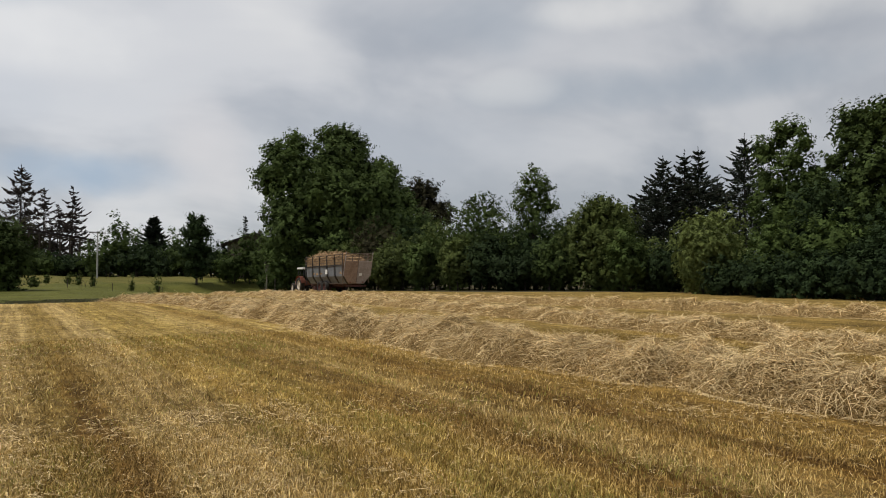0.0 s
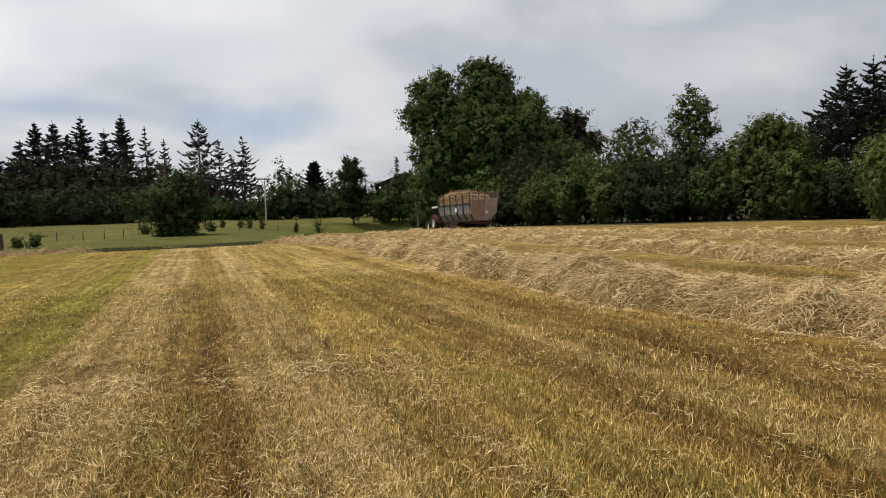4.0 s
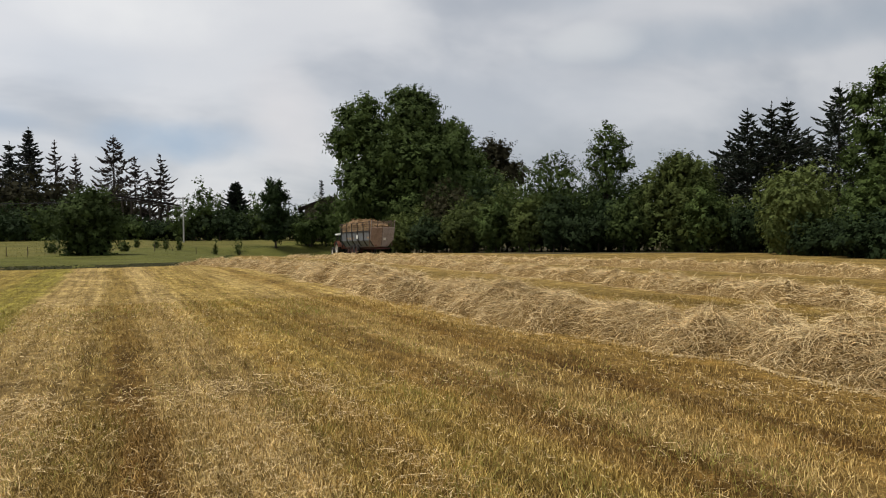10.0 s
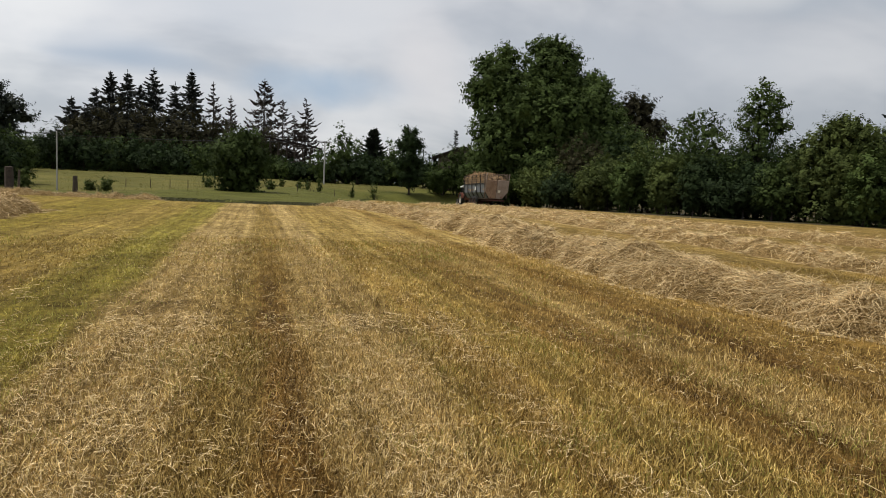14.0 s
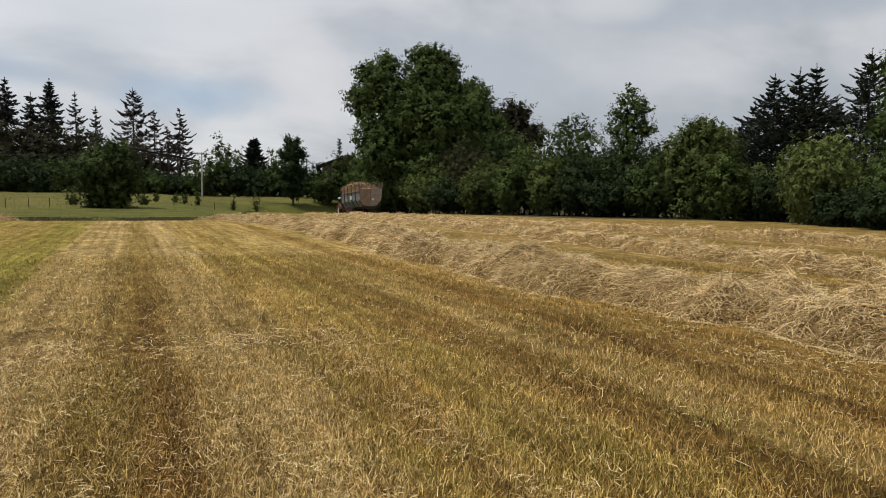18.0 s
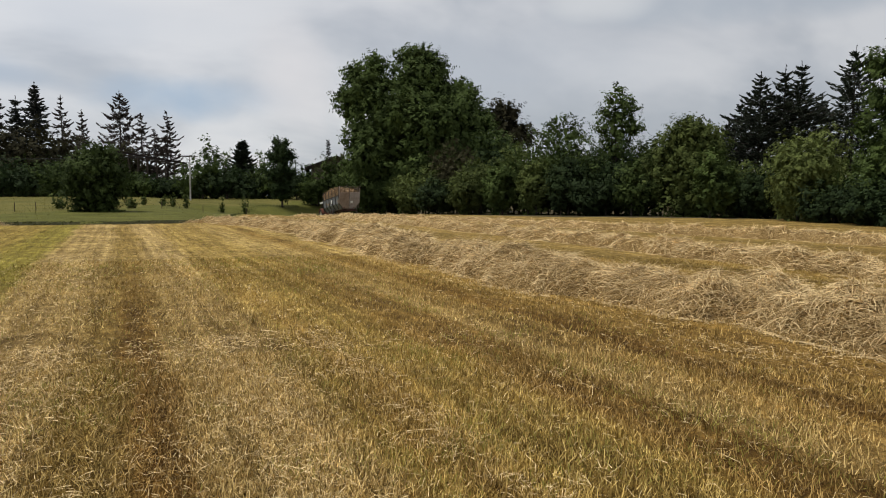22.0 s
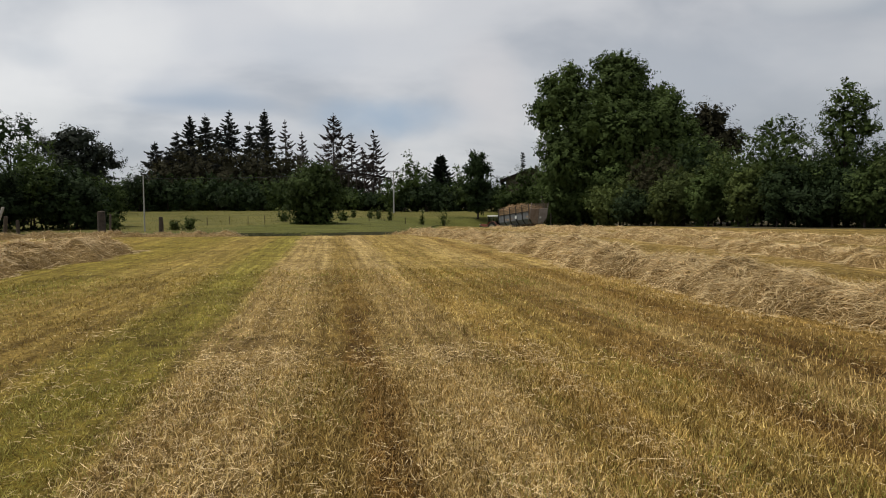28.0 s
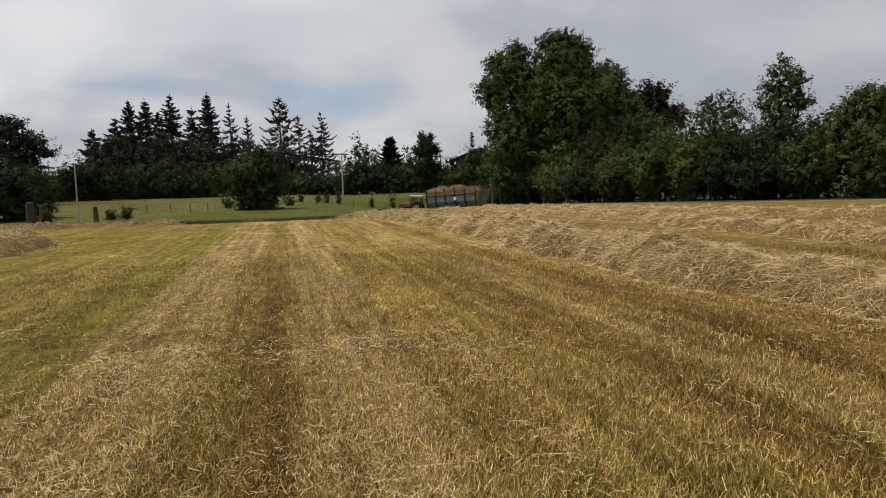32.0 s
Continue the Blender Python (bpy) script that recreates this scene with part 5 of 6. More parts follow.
M_ROOF = worn("dark_brown_roof", (0.035, 0.024, 0.021), (0.016, 0.012, 0.011), 0.85, 0.0, 1.0, 0.7)
M_WALL = worn("brown_plank_wall", (0.13, 0.10, 0.08), (0.07, 0.055, 0.043), 0.9, 0.0, 1.0, 0.7)
glass, _, _, gb = material("cab_glass", 0.05, spec=0.5)
gb.inputs["Base Color"].default_value = (0.75, 0.80, 0.80, 1)
gb.inputs["Transmission Weight"].default_value = 1.0
gb.inputs["IOR"].default_value = 1.12


SPIN = []


def wheel(parent, x, y, radius, width, rim_mat=M_RIM, lugs=0):
    """A wheel with its tyre and its dished rim, axle along x."""
    w = new("wheel")
    w.parent = parent
    w.location = (x, y, radius)
    SPIN.append((w, x, y, radius))
    bm = bmesh.new()
    prof = [(0.62, 0.42), (0.80, 0.50), (0.95, 0.47), (1.0, 0.33), (1.0, -0.33), (0.95, -0.47), (0.80, -0.50), (0.62, -0.42)]
    rings = []
    for k in range(28):
        a = 2 * math.pi * k / 28
        lug = 1.0 + (0.018 if lugs and k % 2 else 0)
        rings.append([bm.verts.new((q * width, radius * p * lug * math.cos(a), radius * p * lug * math.sin(a))) for p, q in prof])
    for k in range(28):
        for j in range(len(prof)):
            bm.faces.new((rings[k][j], rings[k][(j + 1) % len(prof)], rings[(k + 1) % 28][(j + 1) % len(prof)], rings[(k + 1) % 28][j]))
    tyre = part("tyre", bm, M_TYRE, w)
    bm = bmesh.new()
    for sgn in (-1, 1):
        pr = [(0.66, 0.40), (0.60, 0.36), (0.55, 0.22), (0.22, 0.14), (0.16, 0.26), (0.0, 0.26)]
        rs = [[bm.verts.new((sgn * q * width, radius * p * math.cos(2 * math.pi * k / 20), radius * p * math.sin(2 * math.pi * k / 20))) for k in range(20)] for p, q in pr[:-1]]
        hub = bm.verts.new((sgn * pr[-1][1] * width, 0, 0))
        for r0, r1 in zip(rs, rs[1:]):
            for k in range(20):
                bm.faces.new((r0[k], r0[(k + 1) % 20], r1[(k + 1) % 20], r1[k]))
        for k in range(20):
            bm.faces.new((rs[-1][k], rs[-1][(k + 1) % 20], hub))
    bmesh.ops.recalc_face_normals(bm, faces=bm.faces[:])
    part("rim", bm, rim_mat, w)
    return w


def one_box(name, size, m, mat, parent, bevel=0.0, label=""):
    bm = bmesh.new()
    box(bm, size, m, bevel)
    return part(name, bm, mat, parent, label)


def bar(name, p, q, radius, mat, parent, sides=6, label=""):
    bm = bmesh.new()
    tube(bm, [p, q], [radius, radius], sides)
    return part(name, bm, mat, parent, label)


def plate(name, corners, thick, mat, parent, label=""):
    """A flat sheet with thickness over four corners."""
    c = [Vector(p) for p in corners]
    nrm = (c[1] - c[0]).cross(c[3] - c[0]).normalized() * thick / 2
    bm = bmesh.new()
    a, b = [bm.verts.new(p + nrm) for p in c], [bm.verts.new(p - nrm) for p in c]
    bm.faces.new(a)
    bm.faces.new(b[::-1])
    for k in range(len(c)):
        bm.faces.new((a[k], b[k], b[(k + 1) % len(c)], a[(k + 1) % len(c)]))
    return part(name, bm, mat, parent, label)


# half width of the wagon's box over the height: narrow floor, sloped skirt, upright side
SECTION = [(0.74, 0.78), (1.19, 1.40), (1.25, 2.22), (1.26, 3.12)]
FRONT, REAR = 4.1, -3.9


def make_wagon():
    ob = new("loading_wagon")
    for s in (-1, 1):
        one_box("chassis_beam", (0.12, 8.4, 0.20), pose(s * 0.45, 0.2, 0.66), M_CHASSIS, ob, 0.01)
        ys = [FRONT - (FRONT - REAR) * k / 5 for k in range(6)]
        for k in range(5):
            y0, y1 = ys[k] - 0.05, ys[k + 1] + 0.05
            plate("side_panel", [(s * SECTION[1][0], y0, SECTION[1][1]), (s * SECTION[1][0], y1, SECTION[1][1]), (s * SECTION[2][0], y1, SECTION[2][1]), (s * SECTION[2][0], y0, SECTION[2][1])], 0.03, M_PANEL, ob)
            plate("skirt_panel", [(s * SECTION[0][0], y0, SECTION[0][1]), (s * SECTION[0][0], y1, SECTION[0][1]), (s * SECTION[1][0], y1, SECTION[1][1]), (s * SECTION[1][0], y0, SECTION[1][1])], 0.03, M_PANEL, ob, "sloped lower skirt sheet")
        for y in ys:
            bm = bmesh.new()
            pts = [(s * (w + 0.03), y, z) for w, z in SECTION]
            for p, q in zip(pts, pts[1:]):
                d = Vector(q) - Vector(p)
                ang = math.degrees(math.atan2(d.x, d.z))
                mid = (Vector(p) + Vector(q)) / 2
                thin = 0.07 if mid.z > 2.4 else 0.24
                box(bm, (0.07, thin, d.length + 0.03), pose(mid.x, mid.y, mid.z, 0, ang, 0))
            part("rib", bm, M_RIB, ob)
        one_box("belt_rail", (0.07, FRONT - REAR + 0.1, 0.09), pose(s * 1.295, (FRONT + REAR) / 2, 2.27), M_RIB, ob, 0.01)
        for z in (2.50, 2.72, 2.93):
            one_box("upper_slat", (0.03, FRONT - REAR, 0.045), pose(s * 1.25, (FRONT + REAR) / 2, z), M_RAIL, ob, 0.008)
        one_box("top_rail", (0.05, FRONT - REAR + 0.1, 0.05), pose(s * 1.26, (FRONT + REAR) / 2, 3.13), M_RAIL, ob, 0.012)
        one_box("rear_post", (0.10, 0.12, 2.40), pose(s * 1.28, REAR - 0.02, 2.05), M_RAIL, ob, 0.01)
    one_box("marker_board", (0.03, 0.42, 0.38), pose(-1.345, ys[3] - 0.05, 1.78), M_WHITE, ob, 0.0, "small white marker board")
    one_box("marker_board", (0.03, 0.42, 0.38), pose(1.345, ys[3] - 0.05, 1.78), M_WHITE, ob, 0.0, "small white marker board")
    one_box("floor_bed", (1.70, FRONT - REAR, 0.08), pose(0, (FRONT + REAR) / 2, 0.80), M_RAIL, ob, 0.0, "plank wagon floor")
    # front frame
    for x in (-1.15, -0.4, 0.4, 1.15):
        one_box("front_post", (0.08, 0.07, 2.5), pose(x, FRONT + 0.02, 2.0), M_RIB, ob)
    for z in (1.1, 1.7, 2.3, 2.9, 3.13):
        one_box("front_slat", (2.38, 0.05, 0.10), pose(0, FRONT + 0.08, z), M_RAIL, ob)
    # hoops over the load
    for y in (-2.2, -0.7, 0.8, 2.3):
        bm = bmesh.new()
        tube(bm, [(1.25 * math.cos(math.pi * k / 8), y, 3.06 + 0.12 * math.sin(math.pi * k / 8)) for k in range(9)], [0.022] * 9, 6)
        part("roof_hoop", bm, M_RAIL, ob)
    # tailgate leaning outward, chamfered below, slatted above
    gate = new("tailgate")
    gate.parent = ob
    gate.matrix_local = pose(0, REAR - 0.10, 0.80, 17, 0, 0)
    # the brown leaf stands in for the hay load's end in an open gate
    for side, mat, lab in ((-1, M_GATE_BROWN, "brown gate leaf standing in for the end of the hay load"), (1, M_GATE, "pale grey gate leaf with rusty stains")):
        outline = [(side * 0.02, 0), (side * 0.78, 0), (side * 1.32, 0.68), (side * 1.32, 1.86), (side * 0.02, 1.86)]
        bm = bmesh.new()
        f, bk = [bm.verts.new((x, -0.03, z)) for x, z in outline], [bm.verts.new((x, 0.03, z)) for x, z in outline]
        bm.faces.new(f)
        bm.faces.new(bk[::-1])
        for k in range(5):
            bm.faces.new((f[k], bk[k], bk[(k + 1) % 5], f[(k + 1) % 5]))
        bmesh.ops.recalc_face_normals(bm, faces=bm.faces[:])
        part("gate_sheet", bm, mat, gate, lab)
    for x in (-1.32, 1.32):
        one_box("gate_post", (0.07, 0.08, 1.95), pose(x, 0, 1.58), M_GATE, gate, 0.01)
    for x in (-0.62, 0.0, 0.62):
        one_box("gate_stay", (0.05, 0.07, 2.45), pose(x, 0.02, 1.28), M_RIB, gate, 0.01)
    for k in range(5):
        one_box("gate_slat", (2.62, 0.04, 0.055), pose(0, -0.01, 1.96 + 0.125 * k), M_RAIL, gate, 0.008)
    one_box("reflector_board", (0.28, 0.03, 0.24), pose(0.30, -0.06, 0.75), M_WHITE, gate, 0.0, "small white reflector board")
    for x in (-0.62, 0.62):
        one_box("tail_light", (0.14, 0.05, 0.09), pose(x, -0.06, 0.12), M_RED, gate, 0.01, "red tail light")
    one_box("rear_bumper", (2.0, 0.10, 0.14), pose(0, REAR - 0.1, 0.60), M_CHASSIS, ob, 0.01)
    # drawbar, pick-up and running gear
    for s in (-1, 1):
        bm = bmesh.new()
        tube(bm, [(s * 0.45, 4.4, 0.66), (s * 0.10, 5.5, 0.55)], [0.06, 0.05], 8)
        part("drawbar_arm", bm, M_CHASSIS, ob)
    bm = bmesh.new()
    tube(bm, [(0, 5.45, 0.55), (0, 5.75, 0.55)], [0.07, 0.05], 8)
    part("drawbar_eye", bm, M_DARK, ob)
    bm = bmesh.new()
    tube(bm, [(-0.85, 3.1, 0.34), (0.85, 3.1, 0.34)], [0.27, 0.27], 14)
    part("pickup_drum", bm, M_CHASSIS, ob, "dark red pick-up drum")
    for y in (1.25, 0.20):
        bar("axle", (-1.0, y, 0.5), (1.0, y, 0.5), 0.06, M_CHASSIS, ob)
        for s in (-1, 1):
            wheel(ob, s * 0.98, y, 0.50, 0.34, M_CHASSIS)
    # the load
    rnd = np.random.RandomState(31)
    n = 26
    v, f = [], []
    for i in range(n + 1):
        y = REAR + 0.15 + (FRONT - REAR - 0.25) * i / n
        for j in range(13):
            a = math.pi * j / 12
            hump = 0.19 + 0.10 * math.sin(i * 0.7) + 0.08 * math.sin(i * 1.9 + 1) - 0.50 * max(0, 1 - i / 6)
            z = 1.6 if j in (0, 12) else 2.42 + 0.52 * min(1, math.sin(a) * 2.4) + 1.5 * hump * math.sin(a)
            v.append((1.21 * math.cos(a) * (1.0 if j in (0, 12) else 1.0) + rnd.normal(0, 0.02), y + rnd.normal(0, 0.03), z + rnd.normal(0, 0.04)))
    for i in range(n):
        for j in range(12):
            f.append((i * 13 + j, (i + 1) * 13 + j, (i + 1) * 13 + j + 1, i * 13 + j + 1))
    f += [tuple(range(13)), tuple(range(n * 13 + 12, n * 13 - 1, -1))]
    me = bpy.data.meshes.new("hay_load")
    me.from_pydata(v, [], f)
    part("hay_load", me, M_LOAD, ob, "heaped brown hay load")
    q = 3200
    high = np.flatnonzero(np.array(v)[:, 2] > 2.45)
    idx = high[rnd.randint(0, len(high), q)]
    c = np.array(v)[idx] + rnd.normal(0, 0.08, (q, 3))
    d = unit(rnd.normal(0, 1, (q, 3)) * [1, 1, 0.6])
    ln = rnd.uniform(0.15, 0.5, q)
    k = np.linspace(-0.5, 0.5, 3)
    st = part("load_stalks", strand_mesh("load_stalks", c[:, None] + d[:, None] * (ln[:, None] * k)[..., None], rnd.uniform(0.02, 0.05, q), unit(np.cross(d, rnd.normal(0, 1, (q, 3))))), M_LOAD, ob)
    st["kind"] = "stuff"
    ob.scale = (0.88, 1.0, 1.0)
    return tagged(ob, "grey-blue slatted loading wagon heaped with brown hay", "trailer")


def make_tractor():
    ob = new("tractor")
    # origin under the rear axle, forward is +y
    for s in (-1, 1):
        wheel(ob, s * 0.80, 0.0, 0.78, 0.42, lugs=1)
        wheel(ob, s * 0.72, 2.25, 0.48, 0.26, lugs=1)
        bm = bmesh.new()
        pts = [(0.0 + 0.92 * math.cos(math.pi * (0.12 + 0.82 * k / 8)), 0.78 + 0.92 * math.sin(math.pi * (0.12 + 0.82 * k / 8))) for k in range(9)]
        a = [bm.verts.new((s * 0.56, y, z)) for y, z in pts]
        b = [bm.verts.new((s * 1.04, y, z)) for y, z in pts]
        for k in range(8):
            bm.faces.new((a[k], a[k + 1], b[k + 1], b[k]))
        bmesh.ops.solidify(bm, geom=bm.faces[:], thickness=0.03)
        part("fender", bm, M_RED, ob)
        for y, z0 in ((-0.55, 1.25), (0.25, 1.25), (0.98, 1.15)):
            bar("cab_post", (s * 0.66, y, z0), (s * 0.60, y * 0.92 + 0.03, 2.38), 0.055, M_DARK, ob)
        plate("side_window", [(s * 0.645, 0.30, 1.35), (s * 0.645, 0.92, 1.30), (s * 0.605, 0.86, 2.34), (s * 0.605, 0.28, 2.34)], 0.012, glass, ob).visible_shadow = False
        one_box("headlight", (0.16, 0.06, 0.14), pose(s * 0.22, 2.83, 1.08), M_WHITE, ob, 0.02, "pale round headlight")
        one_box("step", (0.25, 0.30, 0.05), pose(s * 0.66, 0.95, 0.55), M_DARK, ob)
    plate("windscreen", [(-0.60, 0.97, 1.32), (0.60, 0.97, 1.32), (0.56, 0.90, 2.32), (-0.56, 0.90, 2.32)], 0.012, glass, ob).visible_shadow = False
    plate("rear_window", [(-0.60, -0.54, 1.35), (0.60, -0.54, 1.35), (0.56, -0.50, 2.32), (-0.56, -0.50, 2.32)], 0.012, glass, ob).visible_shadow = False
    one_box("cab_roof", (1.50, 1.85, 0.20), pose(0, 0.2, 2.48), M_WHITE, ob, 0.05, "white cab roof")
    one_box("cab_base", (1.16, 1.30, 0.55), pose(0, 0.30, 0.98), M_RED, ob, 0.04)
    one_box("hood", (0.62, 1.75, 0.46), pose(0, 1.92, 0.98), M_RED, ob, 0.06, "dusty red engine hood")
    one_box("grille", (0.54, 0.05, 0.46), pose(0, 2.81, 1.02), M_DARK, ob, 0.01)
    one_box("engine_block", (0.50, 1.9, 0.36), pose(0, 1.8, 0.66), M_DARK, ob, 0.03)
    one_box("gearbox", (0.60, 1.1, 0.55), pose(0, 0.2, 0.62), M_DARK, ob, 0.05)
    bar("front_axle", (-0.66, 2.25, 0.48), (0.66, 2.25, 0.48), 0.06, M_DARK, ob)
    bar("rear_axle", (-0.7, 0, 0.78), (0.7, 0, 0.78), 0.11, M_DARK, ob)
    bar("exhaust_pipe", (0.24, 1.45, 1.3), (0.24, 1.45, 2.25), 0.035, M_DARK, ob)
    one_box("seat", (0.46, 0.45, 0.14), pose(0, 0.05, 1.32), M_DARK, ob, 0.04)
    one_box("seat_back", (0.44, 0.12, 0.42), pose(0, -0.2, 1.58), M_DARK, ob, 0.04)
    bm = bmesh.new()
    tube(bm, [(0.19 * math.cos(6.2832 * k / 16), 0.62 + 0.10 * math.sin(6.2832 * k / 16), 1.58 + 0.16 * math.sin(6.2832 * k / 16)) for k in range(17)], [0.015] * 17, 5)
    part("steering_wheel", bm, M_DARK, ob)
    bar("hitch", (0, -0.9, 0.55), (0, -0.1, 0.6), 0.05, M_DARK, ob)
    ob.scale = (0.9, 0.9, 0.9)
    return tagged(ob, "small red tractor with a white cab roof pulling the wagon", "tractor")


M_LOAD = leafy("brown_hay_load", (0.12, 0.075, 0.042), (0.44, 0.30, 0.165), 0.9, 0.0, 0.4)
wagon, tractor = make_wagon(), make_tractor()


# ---- poles, wires, posts, buildings ----
def utility_pole(az, r, top_el, label, girth=1.0, arm=True):
    x, y = polar(az, r)
    z0 = land1(x, y)
    h = 1.6 + r * math.tan(radians(top_el)) - z0
    ob = new("utility_pole")
    ob.location = (x, y, z0)
    bm = bmesh.new()
    tube(bm, [(0, 0, -0.4), (0, 0, h * 0.5), (0, 0, h)], [0.17 * girth, 0.145 * girth, 0.115 * girth], 12)
    part("shaft", bm, M_GREY, ob)
    if arm:
        one_box("crossarm", (2.3, 0.11, 0.12), pose(0, -0.12, h - 0.25), M_POST, ob, 0.01)
        for k in (-1.0, -0.4, 0.4, 1.0):
            bm = bmesh.new()
            tube(bm, [(k, -0.12, h - 0.19), (k, -0.12, h - 0.10), (k, -0.12, h - 0.03)], [0.03, 0.06, 0.035], 8)
            part("insulator", bm, M_WHITE, ob)
        for s in (-1, 1):
            bar("arm_brace", (0, -0.1, h - 0.9), (s * 0.7, -0.12, h - 0.3), 0.025, M_DARK, ob)
    tagged(ob, label, "pole", "poles along the meadow")
    return x, y, z0 + h


top_a = utility_pole(5.1, 112, 3.10, "pale concrete power pole with a crossarm", 0.75)
utility_pole(-14.35, 54, 2.55, "slim pale pole standing at the field edge", 0.32, False)
for k in (-1.0, -0.4, 0.4, 1.0):
    bm = bmesh.new()
    a, b = Vector(top_a) + Vector((k, -0.12, -0.03)), Vector((*polar(-27, 112), top_a[2] - 1.0)) + Vector((0.3 * k, k, 0))
    pts = [a.lerp(b, i / 20) - Vector((0, 0, 1.1 * 4 * (i / 20) * (1 - i / 20))) for i in range(21)]
    tube(bm, pts, [0.012] * 21, 5)
    ob = part("power_line", bm, M_DARK)
    tagged(ob, "thin dark sagging power line over the meadow", "cable", "lines over the meadow")


def stake(az, r, height, width, mat, name, label, lean=0.0, rough=True, category="post"):
    x, y = polar(az, r)
    z0 = land1(x, y)
    bm = bmesh.new()
    tilt = math.tan(radians(lean)) * height
    tube(bm, [(0, 0, -0.3), (tilt * 0.5, 0, height * 0.5), (tilt, 0, height * 0.97), (tilt, 0, height)], [width * 0.52, width * 0.5, width * 0.47, width * 0.38], 9)
    rnd = random.Random(int(az * 10))
    for v in bm.verts:
        v.co.x += rnd.uniform(-0.06, 0.06) * width
        v.co.z += rnd.uniform(-0.02, 0.02) * rough
    ob = part(name, bm, mat)
    ob.location = (x, y, z0)
    return tagged(ob, label, category)


stake(-17.3, 50, 1.50, 0.50, M_POST, "fence_post", "thick dark weathered wooden post at the field edge")
stake(-16.75, 50.5, 1.30, 0.14, M_RAIL, "fence_post", "pale thin stake leaning on a thick post", 3)
stake(-13.2, 52, 1.05, 0.32, M_POST, "fence_post", "short dark weathered wooden post at the field edge")
stake(-22.6, 49, 1.15, 0.20, M_POST, "fence_post", "short grey fence post by the hay")
stake(-24.1, 46, 1.75, 0.16, M_GREY, "fence_post", "pale leaning pole at the field edge", 18)
stake(-23.4, 48, 1.25, 0.22, M_POST, "fence_post", "short grey fence post by the hay", 4)
for az, r in ((-8.1, 66), (-6.7, 67), (-5.4, 68), (-9.8, 66), (3.0, 72), (6.0, 76), (9.3, 80)):
    stake(az, r, 0.75, 0.06, M_POST, "fence_post", "thin wooden pasture stake in the meadow")


def make_shed():
    x, y = polar(2.4, 140)
    z0 = land1(x, y)
    ob = new("open_shed")
    ob.matrix_local = pose(x, y, z0, 0, 0, -3)
    plate("roof_slope", [(-7.5, -3.5, 8.5), (6.0, -3.5, 6.3), (6.0, 3.5, 6.6), (-7.5, 3.5, 8.8)], 0.35, M_ROOF, ob)
    for k in range(9):
        xx = -7.0 + 1.55 * k
        for yy in (-3.2, 3.2):
            bar("shed_post", (xx, yy, -0.2), (xx, yy, 8.2 - 0.16 * (xx + 7)), 0.13, M_POST, ob, 7)
    for yy in (-3.2, 3.2):
        bar("eave_beam", (-7.3, yy, 8.05), (5.9, yy, 5.95), 0.12, M_POST, ob)
    return tagged(ob, "long open timber shed with a dark sloping roof", "shed")


def make_house():
    x, y = polar(16.4, 118)
    z0 = land1(x, y)
    ob = new("house")
    ob.matrix_local = pose(x, y, z0, 0, 0, -14)
    w, d, h, ridge = 8.0, 9.0, 5.8, 7.1
    for nm, size, m in (("front_wall", (w, 0.3, h), pose(0, -d / 2, h / 2)), ("back_wall", (w, 0.3, h), pose(0, d / 2, h / 2)),
                        ("side_wall", (0.3, d - 0.3, h), pose(-w / 2 + 0.15, 0, h / 2)), ("side_wall", (0.3, d - 0.3, h), pose(w / 2 - 0.15, 0, h / 2))):
        one_box(nm, size, m, M_WALL, ob)
    for s in (-1, 1):
        plate("gable", [(-w / 2, s * d / 2, h), (w / 2, s * d / 2, h), (0.02, s * d / 2, ridge - 0.1), (-0.02, s * d / 2, ridge - 0.1)], 0.25, M_WALL, ob)
        plate("roof_slope", [(s * (w / 2 + 1.1), -d / 2 - 0.9, h - 0.65), (0, -d / 2 - 0.9, ridge), (0, d / 2 + 0.9, ridge), (s * (w / 2 + 1.1), d / 2 + 0.9, h - 0.65)], 0.28, M_ROOF, ob)
    win = new("window")
    win.parent = ob
    win.location = (-1.8, -d / 2 - 0.16, 2.4)
    for sx in (-0.55, 0.55):
        one_box("window_frame", (0.08, 0.06, 1.2), pose(sx, 0, 0), M_WHITE, win)
    for sz in (-0.6, 0.6):
        one_box("window_frame", (1.18, 0.06, 0.08), pose(0, 0, sz), M_WHITE, win)
    one_box("pane", (1.02, 0.02, 1.12), pose(0, 0.02, 0), M_DARK, win, 0.0, "dark window glass")
    one_box("chimney", (0.6, 0.6, 1.3), pose(1.2, 1.5, ridge + 0.1), M_WALL, ob, 0.02)
    return tagged(ob, "farmhouse with a dark overhanging roof behind bushes", "house")


make_shed()
make_house()
mast = new("aerial_mast")
mast.location = (*polar(13.05, 138), land1(*polar(13.05, 138)))
for s in (-0.35, 0.35):
    bar("mast_pole", (s, 0, -0.2), (s, 0, 7.4), 0.06, M_DARK, mast)
for z in (5.2, 6.0, 6.8, 7.3):
    bar("mast_rung", (-0.35, 0, z), (0.35, 0, z), 0.035, M_DARK, mast)
tagged(mast, "dark twin-pole mast beside the small tree", "mast")


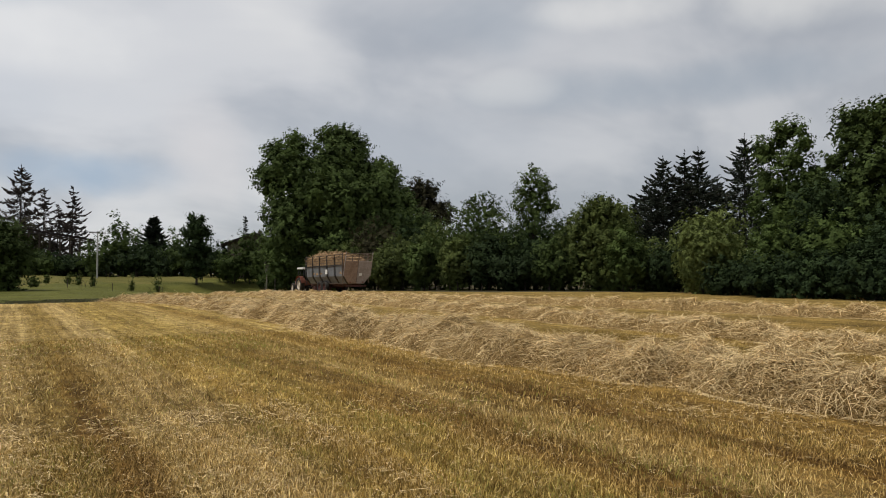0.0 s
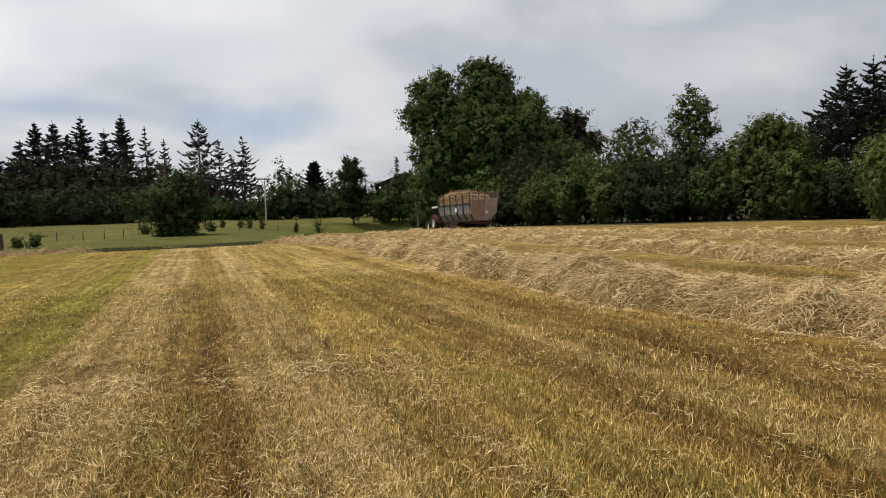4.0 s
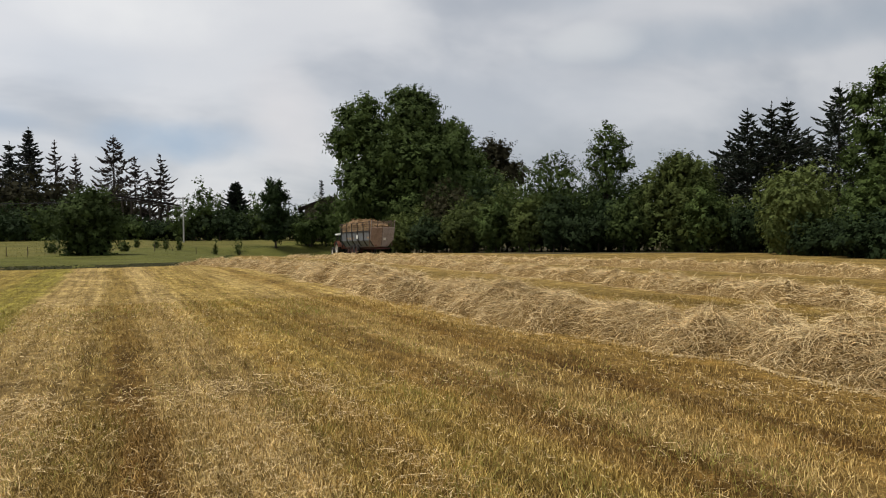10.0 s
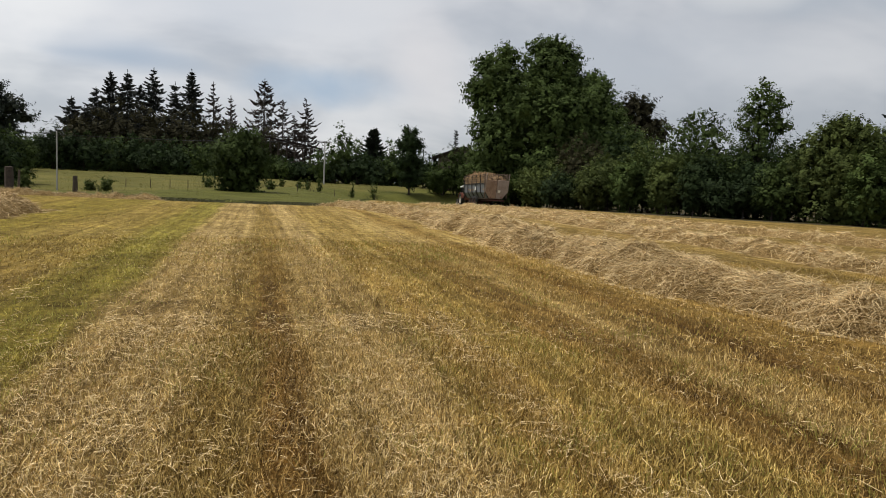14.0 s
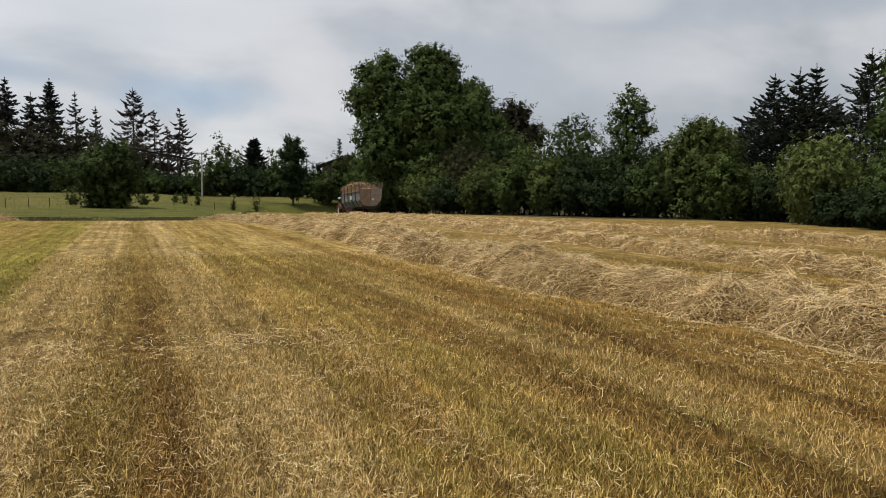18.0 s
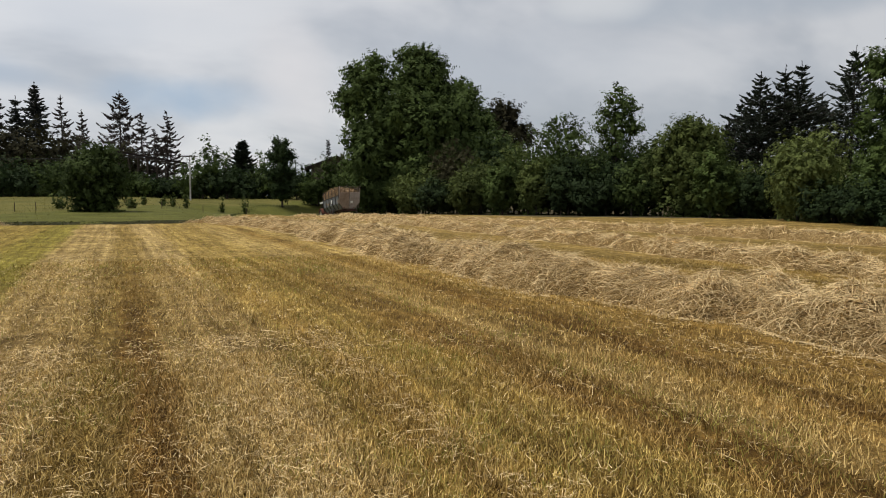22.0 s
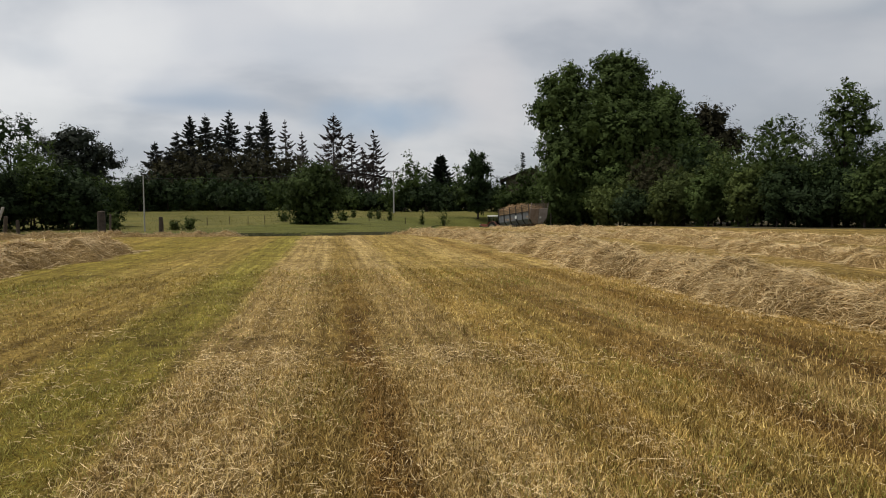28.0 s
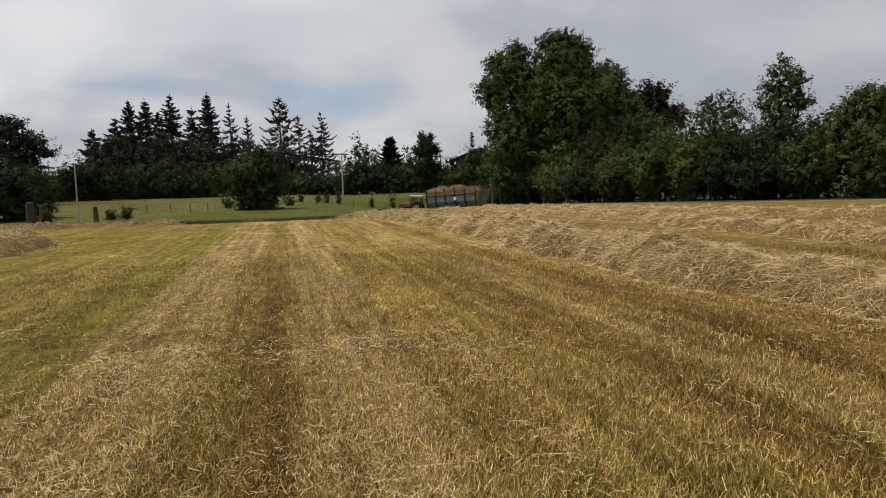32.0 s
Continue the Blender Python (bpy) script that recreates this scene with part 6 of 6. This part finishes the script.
# ---- meadow plants ----
def wild_shrub(az, r, top_el, width, seed):
    """A low plant of several leafy upright shoots."""
    rnd = np.random.RandomState(seed)
    x, y = polar(az, r)
    z0 = land1(x, y)
    h = 1.6 + r * math.tan(radians(top_el)) - z0
    w = r * math.tan(radians(width / 2))
    blobs = []
    for k in range(9):
        f = rnd.uniform(0.25, 1.0)
        a, s = rnd.uniform(0, 6.28), 0.26 * w + 0.05
        off = w * rnd.uniform(0.1, 0.85)
        for q in (0.25, 0.55, 0.85):
            blobs.append((x + off * q * math.cos(a), y + off * q * math.sin(a), z0 + h * f * q, s * (1.2 - 0.5 * q), s * (1.2 - 0.5 * q), max(0.1, h * f * 0.2)))
    woody("shrub", az, r, blobs, M_LEAF_FRESH, 420, 0.12, seed, "small wild shrub in the meadow grass", "shrub", trunk=0.03, core=0.5, stems=3, limbs=5)


for i, (az, r, el, wd) in enumerate([(1.7, 84, -0.15, 0.5), (3.1, 86, -0.05, 0.8), (3.8, 88, 0.15, 0.7), (4.8, 92, 0.25, 0.8), (9.2, 82, -0.25, 1.0), (-3.9, 72, 0.15, 1.5), (-11.2, 54, -0.35, 1.7),
                                     (-16.4, 52, -0.35, 1.4), (-25.2, 56, 0.6, 2.4), (0.9, 73, -0.2, 1.2), (7.4, 95, 0.0, 0.6), (-12.2, 55, -0.9, 1.0)]):
    wild_shrub(az, r, el, wd, 200 + i)


def meadow_grass():
    rnd = np.random.RandomState(77)
    for name, n, lab, mat, lo, hi, hmin, hmax, wide, lean in (("meadow_grass", 14000, "uneven light green meadow grass", M_MEADOW, 3, 84, 0.03, 0.12, 1.0, 0.3), ("lush_grass", 9000, "dark green grass between ditch and meadow", M_LUSH, 3.4, 64, 0.02, 0.06, 1.6, 2.2),
                                                         ("ditch_grass", 14000, "dark green grass along the shallow ditch", M_DITCH, 1.0, 4.6, 0.03, 0.08, 1.0, 1.3)):
        x = rnd.uniform(-48, 24, n)
        y = edge_y(x) + rnd.uniform(lo, hi, n)
        lush = y < lush_y(x)
        ok = (y < 124) & ~((x > 17) & (y > 112)) & (lush if name != "meadow_grass" else ~lush)
        x, y = x[ok], y[ok]
        m = len(x)
        h = rnd.uniform(hmin, hmax, m) * np.where(rnd.uniform(0, 1, m) < 0.04, 1.6, 1) * (0.5 + patches(x, y, 2.5, 51))
        h *= np.clip((y - edge_y(x)) / 3, 0.35, 1)
        base = np.stack([x, y, land(x, y) - 0.02], -1)
        tip = base + np.stack([rnd.normal(0, lean, m) * h, rnd.normal(0, lean, m) * h, h], -1)
        ang = rnd.uniform(-0.7, 0.7, m)
        ob = part(name, strand_mesh(name, np.stack([base, tip], 1), rnd.uniform(0.025, 0.06, m) * wide, np.stack([np.cos(ang), np.sin(ang), 0 * ang], -1)), mat)
        tagged(ob, lab, "grass", kind="stuff")


meadow_grass()


# ---- what moves ----
# seconds, x, y, heading of the wagon, heading of the tractor (degrees to the left of the rows)
DRIVE = [
    (0, 22.44, 53.7, 0, 0), (3, 22.3, 56.4, 0, 0), (6, 22.35, 59.6, -0.5, -0.5), (9, 22.45, 63.3, 1, 0), (11, 22.5, 65.2, 1.5, 0), (13, 22.4, 67.0, -1.5, -2),
    (15, 22.45, 69.0, -2, -3), (18, 22.6, 72.2, -2.5, -4), (20, 22.9, 75.1, -3, -3), (22, 23.3, 77.9, -3, 0), (24, 23.5, 80.1, 1, 7), (26.5, 23.5, 82.3, 8.5, 20),
    (28, 23.3, 83.6, 13, 38), (30, 22.8, 84.8, 26, 52), (32, 21.8, 85.2, 36, 64),
]


def motions():
    def on_land(x, y, heading, reach):
        """The pose of a vehicle that follows the slope between its ends."""
        h = radians(heading)
        d = Vector((-math.sin(h), math.cos(h)))
        front, back = land1(x + d.x * reach, y + d.y * reach), land1(x - d.x * reach, y - d.y * reach)
        return pose(x, y, (front + back) / 2, math.degrees(math.atan2(front - back, 2 * reach)), 0, heading)

    rows_w, rows_t = [], []
    for t, x, y, hw, ht in DRIVE:
        m = on_land(x, y, hw, 3.2)
        rows_w.append((t, m))
        eye = m @ Vector((0, 5.7, 0.55))
        h = radians(ht)
        rows_t.append((t, on_land(eye.x - 0.9 * math.sin(h), eye.y + 0.9 * math.cos(h), ht, 1.3)))
    walk(wagon, rows_w)
    walk(tractor, rows_t)
    # the wheels roll as far as the wagon goes
    ts, xs, ys = (np.array([row[k] for row in DRIVE], float) for k in range(3))
    gone = np.concatenate([[0], np.cumsum(np.hypot(np.diff(xs), np.diff(ys)))])
    for w, x, y, radius in SPIN:
        walk(w, [(k * 0.4, pose(x, y, radius, -math.degrees(float(np.interp(k * 0.4, ts, gone)) / radius), 0, 0)) for k in range(81)])


motions()
